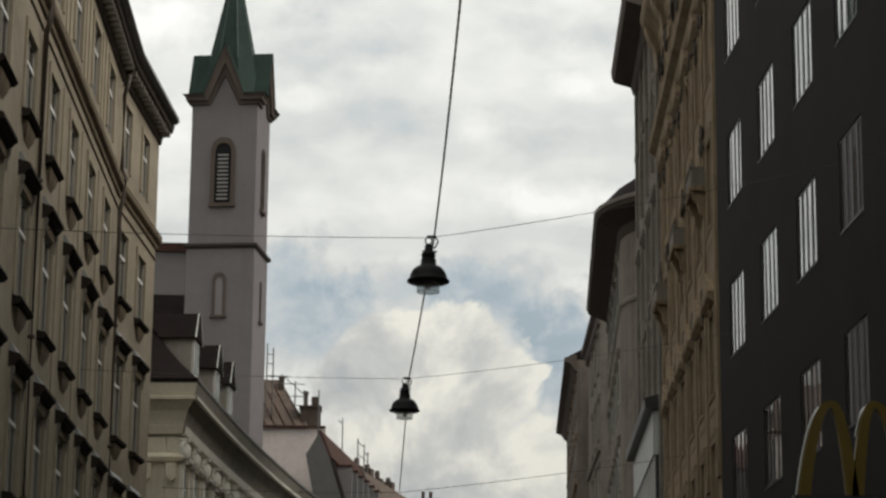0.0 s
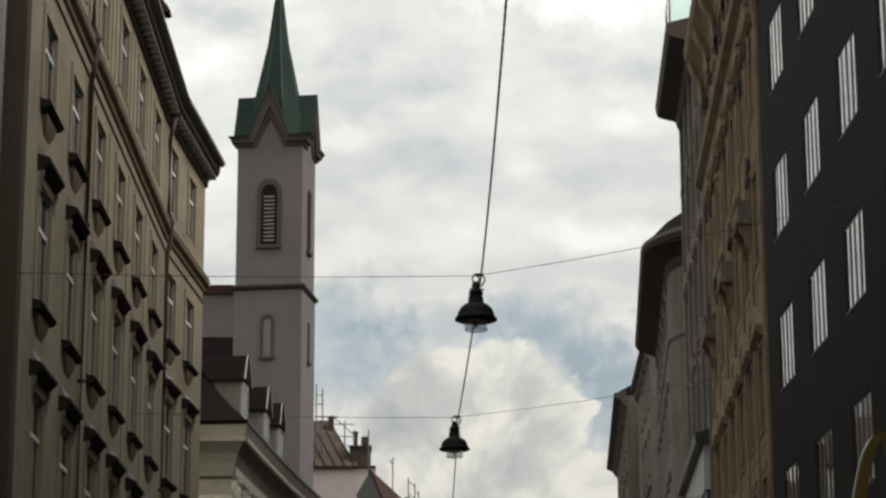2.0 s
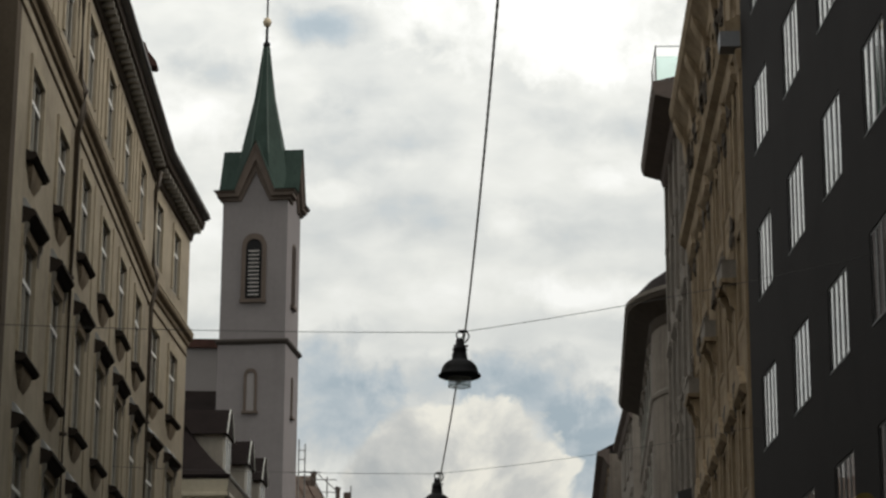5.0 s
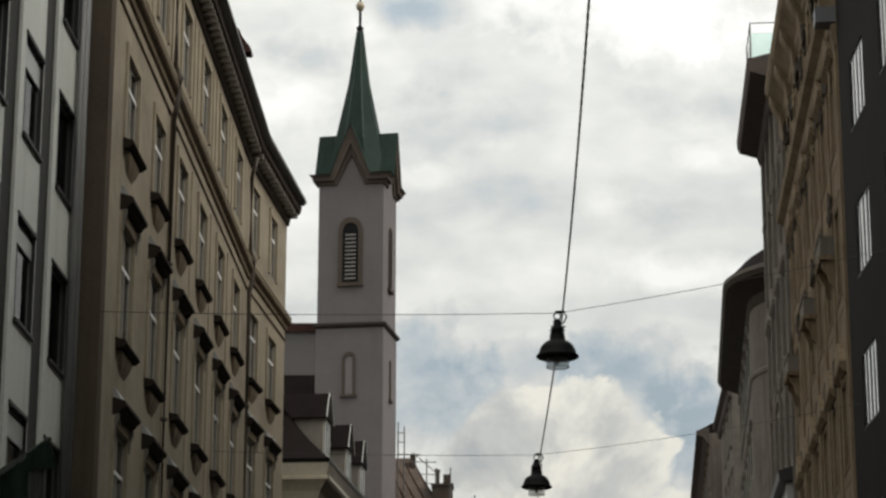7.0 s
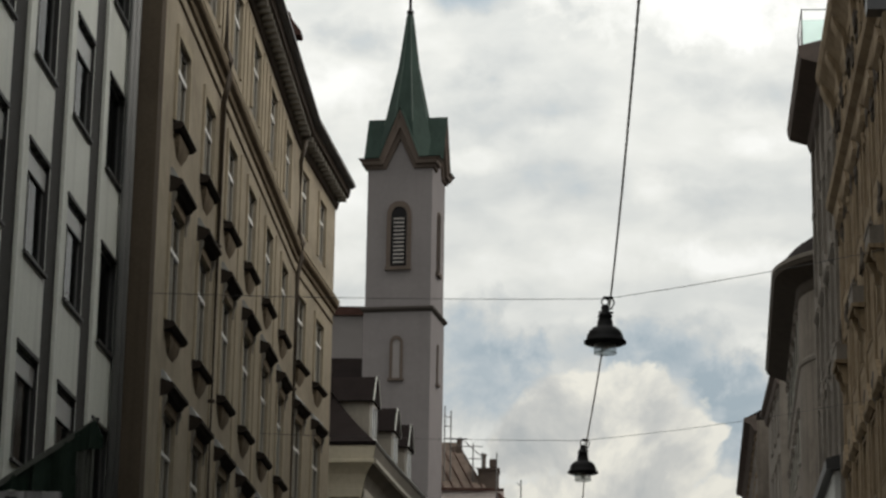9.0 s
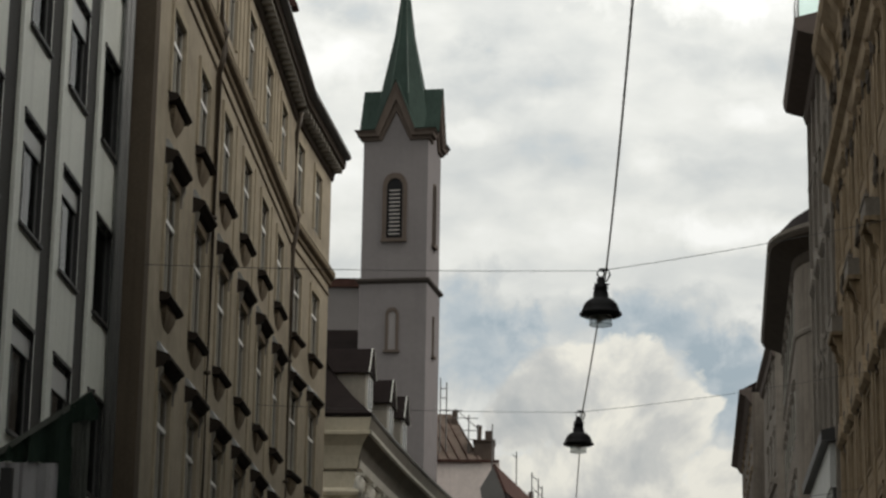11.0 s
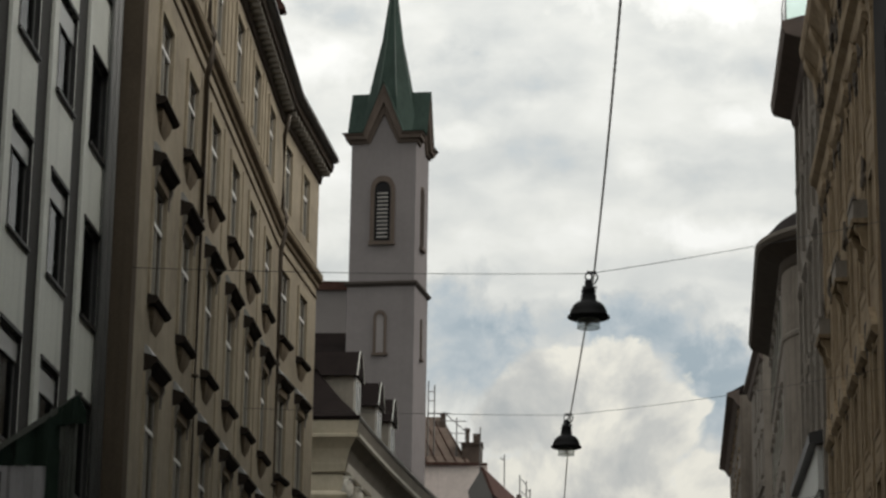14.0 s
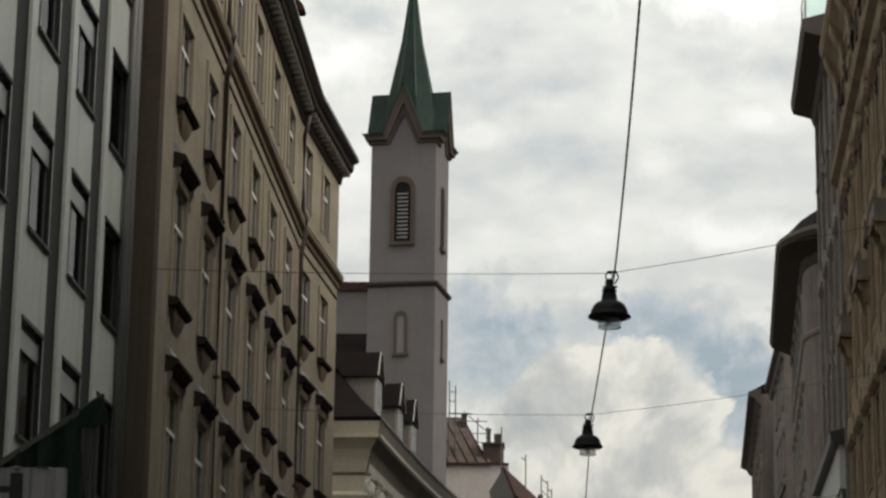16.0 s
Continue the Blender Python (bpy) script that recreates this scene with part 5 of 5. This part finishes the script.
        put("pane", mesh("pane", arch(bmesh.new(), slim, 30.25, 32.65, 0.02, -h - 0.085), "nave"), w)


church_tower()


def nave():
    t = thing("church_nave", pose(-8.6, 146, 0), "plain grey church nave with a dull red roof", "church")
    part("wall", boxes((-12, 0, 0, 26, 0, 35.5)), "nave", t)
    part("roof", boxes((-12.2, 0.1, -0.2, 26, 35.5, 36.06)), "roof_red", t, "dull red roof edge")
    bm = bmesh.new()
    v = [bm.verts.new(p) for p in ((-12, 0, 0), (-1.2, 0, 0), (-1.2, -5, 0), (-12, -5, 0), (-12, 0, 32.75), (-1.2, 0, 32.75), (-1.2, -5, 29.5), (-12, -5, 29.5))]
    for f in ((0, 1, 2, 3), (4, 5, 6, 7), (0, 1, 5, 4), (1, 2, 6, 5), (2, 3, 7, 6), (3, 0, 4, 7)):
        bm.faces.new([v[i] for i in f])
    part("lean_to", bm, "roof_brown", t, "dark lean-to roof")


nave()


# ---------- roofs, chimneys and scaffolding at the end of the street ----------
def far_roofs():
    t = thing("apartment_building", pose(-4.3, 150, 0), "house with a pale bare gable wall and worn tiled roof", "building", "roofs at the end of the street")
    part("wall", boxes((-7, 2.3, 0, 18, 0, 25.08)), "tarp", t, "pale bare plastered wall")
    bm = bmesh.new()
    v = [bm.verts.new(p) for p in ((-7, -0.1, 25.1), (1.25, -0.1, 25.1), (1.6, 18, 25.1), (-7, 18, 25.1), (-0.9, 3.4, 28.75), (-0.9, 14, 28.75), (-6, 3.4, 28.75), (-6, 14, 28.75))]
    for f in ((0, 1, 4, 6), (1, 2, 5, 4), (2, 3, 7, 5), (3, 0, 6, 7), (4, 5, 7, 6)):
        bm.faces.new([v[i] for i in f])
    part("roof", bm, "roof_worn", t, "worn brown tiled roof")
    lath = mesh("batten", rod(bmesh.new(), (0, -0.12, 25.15), (-1.75, 3.35, 28.7), 0.035, 6), "roof_red")
    for k in range(6):
        put("batten", lath, t, (1.0 - 0.62 * k, 0, 0))
    part("eaves_board", boxes((-2.0, 2.3, -0.16, -0.1, 25.02, 25.2)), "roof_red", t)
    c = part("chimney", boxes((0.65, 1.95, 0.3, 2.2, 25.1, 26.45)), "brick", t, "sooty brick chimney with pots")
    put("cap", mesh("cap", boxes((0.58, 2.02, 0.2, 2.3, 26.45, 26.57)), "brick"), c)
    put("pot", mesh("pot", lathe(bmesh.new(), [(0.14, 0), (0.15, 0.7), (0.19, 0.75), (0.19, 0.9)], (0.98, 0.8, 26.65), 10), "brick"), c)
    put("pot", mesh("pot", boxes((1.35, 1.85, 0.6, 1.1, 26.68, 27.2)), "brick"), c)
    part("chimney", boxes((-0.84, -0.48, 2.6, 3.0, 27.6, 28.86)), "brick", t, "narrow sooty chimney")
    s = thing("scaffolding", pose(-5.9, 150.5, 0), "thin metal scaffolding above the worn roof", "scaffolding")
    for x, z in ((0.05, 30.6), (0.45, 30.3), (1.9, 28.2), (2.5, 27.6)):
        part("pole", rod(bmesh.new(), (x, 0, 0.0), (x, 0, z), 0.04), "scaffold", s)
    for z, a, b in ((29.9, 0, 0.5), (29.3, 0, 0.5), (28.5, 0, 1.5), (28.0, 0.9, 2.5), (27.2, 1.3, 2.5), (26.6, 1.9, 2.5)):
        part("ledger", rod(bmesh.new(), (a, 0, z), (b, 0, z - 0.02), 0.03), "scaffold", s)
    part("brace", rod(bmesh.new(), (1.0, 0, 28.6), (2.5, 0, 27.3), 0.03), "scaffold", s)

    # a lower house with a grey sheet gable and a red-edged roof stepping away
    r = thing("apartment_building", line(-2.24, 140, 8.6), "house with a grey sheet-clad gable and rusty roof edge", "building", "roofs at the end of the street")
    bm = bmesh.new()
    prism(bm, [(0.0, 23.25), (0.78, 21.95), (0.25, 19.3), (0.25, 0), (-1.6, 0), (-1.6, 18.6), (-0.62, 21.75)], 0.0, 15.2)
    part("body", bm, "roof_grey", r, "grey sheet-metal cladding")
    bm = bmesh.new()
    prism(bm, [(0.12, 23.1), (0.0, 23.42), (-0.12, 23.38), (-0.78, 21.75), (-0.66, 21.72)], 0.06, 15.4)
    part("roof_edge", bm, "roof_red", r, "rusty red roof slope")
    side = bmesh.new()
    prism(side, [(-0.64, 21.70), (-0.70, 21.70), (-1.72, 18.5), (-1.60, 18.5)], 0.1, 15.2)
    part("lower_slope", side, "roof_brown", r, "dark lower roof slope")
    dm = mesh("dormer", boxes((0, 0.22, -1.75, -0.4, 18.9, 21.4)), "nave")
    dr = mesh("dormer_roof", boxes((-0.05, 0.6, -1.80, -0.4, 21.4, 21.52)), "roof_red")
    dp = mesh("pane", boxes((0.04, 0.15, -1.77, -1.751, 19.4, 21.2)), "pane_flat")
    for k in range(6):
        d = put("dormer", dm, r, (1.6 + 2.3 * k, 0, 0), label="narrow pale dormer")
        put("dormer_roof", dr, d), put("pane", dp, d)
    q = thing("apartment_building", line(0.6, 157.5, 13), "far house with a low brown roof and chimneys", "building", "roofs at the end of the street")
    part("wall", boxes((0, 24, -0.6, 10, 0, 21.0)), "nave", q)
    bm = bmesh.new()
    prism(bm, [(-0.8, 21.0), (0.1, 23.4), (2, 23.7), (10, 21.0)], 0, 24)
    part("roof", bm, "roof_worn", q, "worn brown roof")
    for k, x in enumerate((0.4, 3.6, 6.8, 10.4)):
        c = part("chimney", boxes((x, x + 1.0, 0.4, 1.4, 22.8, 23.85 + 0.25 * (k % 2))), "brick", q, "low brick chimney")
        put("pot", mesh("pot", boxes((x + 0.2, x + 0.42, 0.6, 0.9, 23.8, 24.4)), "brick"), c)
    e = thing("apartment_building", pose(3.9, 172, -0.75), "small far house end with pale wall and two chimney pots", "building", "roofs at the end of the street")
    part("wall", boxes((0, 3.2, 0, 8, 0, 23.6)), "nave", e)
    bm = bmesh.new()
    v = [bm.verts.new(p) for p in ((-0.2, -0.1, 23.6), (3.4, -0.1, 23.6), (3.4, 8, 23.6), (-0.2, 8, 23.6), (0.9, 2, 24.5), (2.3, 2, 24.5))]
    for f in ((0, 1, 5, 4), (1, 2, 5), (2, 3, 4, 5), (3, 0, 4)):
        bm.faces.new([v[i] for i in f])
    part("roof", bm, "roof_grey", e)
    pot = mesh("chimney", boxes((0, 0.25, 0.9, 1.3, 24.0, 24.85)), "brick")
    for x in (0.9, 1.45):
        put("chimney", pot, e, (x, 0, 0))
    s = thing("scaffolding", line(-0.3, 152, 9.5), "thin scaffold rails along a far ridge", "scaffolding")
    for k, (x, z) in enumerate(((-11.5, 25.9), (-3.0, 25.6), (3.0, 25.2), (5.6, 25.2), (7.2, 24.9))):
        part("pole", rod(bmesh.new(), (x, 0.12, 0.0), (x, 0.12, z), 0.04), "scaffold", s)
    for a, b, z in ((3.0, 5.6, 25.0), (5.6, 7.2, 24.7), (-4.4, -3.0, 25.2), (3.0, 7.2, 24.2)):
        part("ledger", rod(bmesh.new(), (a, 0.12, z), (b, 0.12, z), 0.03), "scaffold", s)


far_roofs()


# a dark bracket fixed to the pale grey house
def wall_bracket():
    t = thing("wall_bracket", pose(-6.73, 27.0, 0), "black iron bracket with an upright post on the grey house", "bracket")
    part("post", boxes((0.627, 0.759, -0.05, 0.05, 3.9, 5.696)), "dark_metal", t)
    part("arm", boxes((-0.12, 0.627, -0.04, 0.04, 5.472, 5.542)), "dark_metal", t)
    part("plate", boxes((0.0, 0.025, -0.1, 0.1, 5.322, 5.692)), "dark_metal", t)


wall_bracket()


# ---------- street lamps on wires ----------
LAMP_A, LAMP_B = (1.085, 36.6, 10.40), (1.035, 51.4, 10.765)


def street_lamp(at):
    """Origin where the lamp hangs on its wire."""
    t = thing("street_lamp", pose(*at), "black bell-shaped street lamp hanging on wires", "street lamp", "hanging street lamps")
    lathe_shade = [(0.02, -0.72), (0.30, -0.735), (0.335, -0.72), (0.335, -0.69), (0.30, -0.665), (0.285, -0.60), (0.25, -0.53), (0.19, -0.475), (0.125, -0.445), (0.12, -0.36), (0.10, -0.31), (0.12, -0.29), (0.095, -0.24), (0.065, -0.22), (0.062, -0.12), (0.03, -0.10)]
    part("shade", lathe(bmesh.new(), lathe_shade, steps=32), "iron", t, "black enamelled bell shade", True)
    bm = lathe(bmesh.new(), [(0.175, -0.738), (0.18, -0.80), (0.175, -0.875), (0.14, -0.89), (0.01, -0.892)], steps=28)
    glob = part("glass_bowl", bm, "lamp_glass", t, "clear ribbed glass bowl", True)
    rim = bmesh.new()
    tube(rim, [(0.178 * math.cos(6.28319 * k / 20), 0.178 * math.sin(6.28319 * k / 20), -0.88) for k in range(21)], 0.006, 5)
    put("rim", mesh("rim", rim, "wire"), glob)
    part("bulb", lathe(bmesh.new(), [(0.025, -0.738), (0.04, -0.77), (0.035, -0.81), (0.01, -0.83)], steps=12), "slat", t, "pale unlit bulb", True)
    bm = bmesh.new()
    for k in range(14):
        a, b = 6.28319 * k / 14, 6.28319 * (k + 1) / 14
        rod(bm, (0.055 * math.cos(a), 0, -0.05 + 0.055 * math.sin(a)), (0.055 * math.cos(b), 0, -0.05 + 0.055 * math.sin(b)), 0.012, 6)
    part("hanger", bm, "iron", t, "iron hanging ring")
    bm = rod(bmesh.new(), (-0.03, 0, 0.015), (0.12, 0, 0.02), 0.025)
    rod(bm, (0.10, 0, 0.03), (0.15, 0, -0.06), 0.012), rod(bm, (0.15, 0, -0.06), (0.10, 0, -0.16), 0.012), rod(bm, (0.10, 0, -0.16), (0.04, 0, -0.18), 0.012)
    part("feed_cable", bm, "iron", t)
    for a, b in ((-0.10, -0.045), (0.045, 0.13)):
        part("lug", rod(bmesh.new(), (a, 0, -0.215), (b, 0, -0.225), 0.016), "iron", t)


street_lamp(LAMP_A), street_lamp(LAMP_B)


def hung(name, a, b, sag, r, material, label, steps=14):
    """A wire from a to b that hangs down by sag in the middle."""
    a, b = Vector(a), Vector(b)
    bm = bmesh.new()
    tube(bm, [a.lerp(b, k / steps) - Vector((0, 0, sag * 4 * (k / steps) * (1 - k / steps))) for k in range(steps + 1)], r)
    ob = new(name, mesh(name, bm, material))
    return tagged(ob, label, "cable", "wires over the street")


def twisted(a, b, sag, drift=0.0):
    """The feed cable: two strands wound round each other."""
    a, b = Vector(a), Vector(b)
    n = int((b - a).length / 0.12)
    bm = bmesh.new()
    for ph in (0.0, math.pi):
        pts = []
        for k in range(n + 1):
            t = k / n
            p = a.lerp(b, t) + Vector((drift * 4 * t * (1 - t), 0, -sag * 4 * t * (1 - t)))
            w = k * 1.35 + ph
            pts.append(p + Vector((0.005 * math.cos(w), 0, 0.005 * math.sin(w))))
        tube(bm, pts, 0.0125, 5)
    ob = new("feed_cable", mesh("feed_cable", bm, "cable"))
    return tagged(ob, "pale twisted feed cable running from lamp to lamp", "cable", "wires over the street")


def wires():
    a, b = Vector(LAMP_A), Vector(LAMP_B)
    up = Vector((0.09, 0, 0.03))
    twisted((0.90, 15.0, 10.25), a + up, 0.12, 0.028)
    twisted(a + up, b + up, 0.06)
    twisted(b + up, (1.215, 66.0, 10.20), 0.05)
    for p, za, zb, xl, xr in ((a, 10.45, 12.0, -6.22, 8.64), (b, 10.86, 11.98, -6.08, 8.53)):
        hung("span_wire", (xl, p.y, za), p, 0.04, 0.0054, "wire", "thin steel span wire from the house wall")
        hung("span_wire", p, (xr, p.y, zb), 0.10, 0.0054, "wire", "thin steel span wire from the house wall")
    hung("span_wire", (1.2, 66.0, 10.15), (9.2, 66.0, 11.3), 0.06, 0.008, "wire", "thin steel span wire from the house wall")
    hung("span_wire", (-5.4, 66.0, 10.2), (1.2, 66.0, 10.15), 0.05, 0.008, "wire", "thin steel span wire")


wires()


# ---------- signs ----------
def arches_sign():
    t = thing("projecting_sign", pose(7.64, 36.0, 0), "two yellow arches projecting from the dark house over the street", "sign")
    for side in (-1, 1):
        bm = bmesh.new()
        prev = None
        for k in range(33):
            u = -1 + 2 * k / 32
            # the outer leg spreads further than the inner one
            reach = 0.50 if u > 0 else 0.32
            a = abs(u)
            x = side * (0.33 + reach * u)
            z = 7.72 - 1.75 * a ** 2.3
            slope = Vector((side * reach, -1.75 * 2.3 * a ** 1.3 * (1 if u > 0 else -1)))
            slope.normalize()
            nx, nz = -slope.y, slope.x
            wd = 0.056 + 0.042 * a
            ring = [bm.verts.new((x + e * wd * nx, y, z + e * wd * nz)) for e, y in ((-1, -0.07), (1, -0.07), (1, 0.07), (-1, 0.07))]
            if prev:
                for i in range(4):
                    bm.faces.new((prev[i], prev[(i + 1) % 4], ring[(i + 1) % 4], ring[i]))
            else:
                bm.faces.new(ring)
            prev = ring
        bm.faces.new(prev)
        arch_ob = part("arch", bm, "yellow", t)
        # pale rim on left edges only, painting the light that strikes there
        rim = bmesh.new()
        reach = 0.50 if side < 0 else -0.32
        tube(rim, [(side * 0.33 - abs(reach) * u - 0.085 - 0.03 * u, 0.04, 7.70 - 1.75 * u ** 2.3) for u in [0.12 + 0.055 * q for q in range(16 if side < 0 else 9)]], 0.02, 4)
        put("rim", mesh("rim", rim, "alu"), arch_ob, label="pale edge trim for the lit left side")
    part("base_board", boxes((-0.95, 1.0, -0.12, 0.12, 5.2, 6.3)), "dark_metal", t, "black sign box")
    part("arm", boxes((0.6, 1.06, -0.05, 0.05, 6.32, 6.42)), "dark_metal", t)


arches_sign()


def flag():
    t = thing("flag", pose(-6.73, 28.6, 0), "dark green and white flag hanging from a slanted pole", "flag")
    part("pole", rod(bmesh.new(), (0.05, 0, 6.03), (1.36, 0, 6.92), 0.022), "dark_metal", t, "slanted flagpole")
    part("bracket", boxes((0.0, 0.12, -0.06, 0.06, 5.9, 6.12)), "dark_metal", t)

    def pole_height(x):
        return 5.985 + 0.68 * x

    def cloth(name, x0, x1, y0, low, high, material, label="", n=16, deep=0.05):
        bm = bmesh.new()
        rows = []
        for k in range(n + 1):
            x = x0 + (x1 - x0) * k / n
            y = y0 + deep * math.sin(k * 1.25) + 0.6 * deep * math.sin(k * 2.9)
            top, bot = high(x), low(x)
            rows.append([bm.verts.new((x, y0 + (y - y0) * (1.4 - c) + d, bot + (top - bot) * c)) for d in (0, 0.006) for c in (0.0, 0.5, 1.0)])
        for p, q in zip(rows, rows[1:]):
            for i, j in ((0, 1), (1, 2), (2, 5), (5, 4), (4, 3), (3, 0)):
                bm.faces.new((p[i], p[j], q[j], q[i]))
        return part(name, bm, material, t, label)

    cloth("sleeve", 0.09, 1.34, -0.03, lambda x: pole_height(x) - 0.05, lambda x: pole_height(x) + 0.035, "canvas_grey", "grey sleeve along the pole", 10, 0.01)
    cloth("green_field", 0.09, 1.10, 0.0, lambda x: 6.015, pole_height, "green", "dark green upper field")
    cloth("white_field", 0.09, 0.98, 0.0, lambda x: 4.7, lambda x: 6.01, "white_canvas", "greyish white lower field")
    cloth("green_fold", 0.97, 1.13, -0.05, lambda x: 4.7, lambda x: 6.2, "green", "dark green fold", 4, 0.02)
    cloth("pale_fold", 1.11, 1.33, -0.02, lambda x: 4.7, lambda x: 6.62, "canvas_grey", "pale grey-green hanging folds", 9, 0.06)
    cloth("flag_corner", 1.08, 1.43, -0.06, lambda x: 6.50 + 0.12 * (x - 1.08), lambda x: min(pole_height(x), 6.90 - 2.2 * (x - 1.33)), "green", "dark green corner at the tip", 7, 0.03)


flag()


def closing_blocks():
    """Unseen house blocks behind the viewer, added to continue the street and block sky light."""
    for x, d in ((-6.9, -13), (9.0, 13)):
        b = thing("plain_house", pose(x, 5.4, 0), "unseen plain block added to screen off sky light", "building")
        part("wall", boxes((min(0, d), max(0, d), -55, 0, 0, 20)), "render_plain", b)
        part("roof", boxes((min(0, d) - 0.2, max(0, d) + 0.2, -55, 0, 20.0, 20.4)), "roof_grey", b)
    # end block, added against low sky light from behind
    b = thing("plain_house", pose(1, -50, 0), "unseen end block added to stop light down the street", "building")
    part("wall", boxes((-30, 30, -12, -1, 0, 20)), "render_plain", b)
    part("roof", boxes((-30.2, 30.2, -12.2, -0.8, 20.0, 20.4)), "roof_grey", b)


closing_blocks()
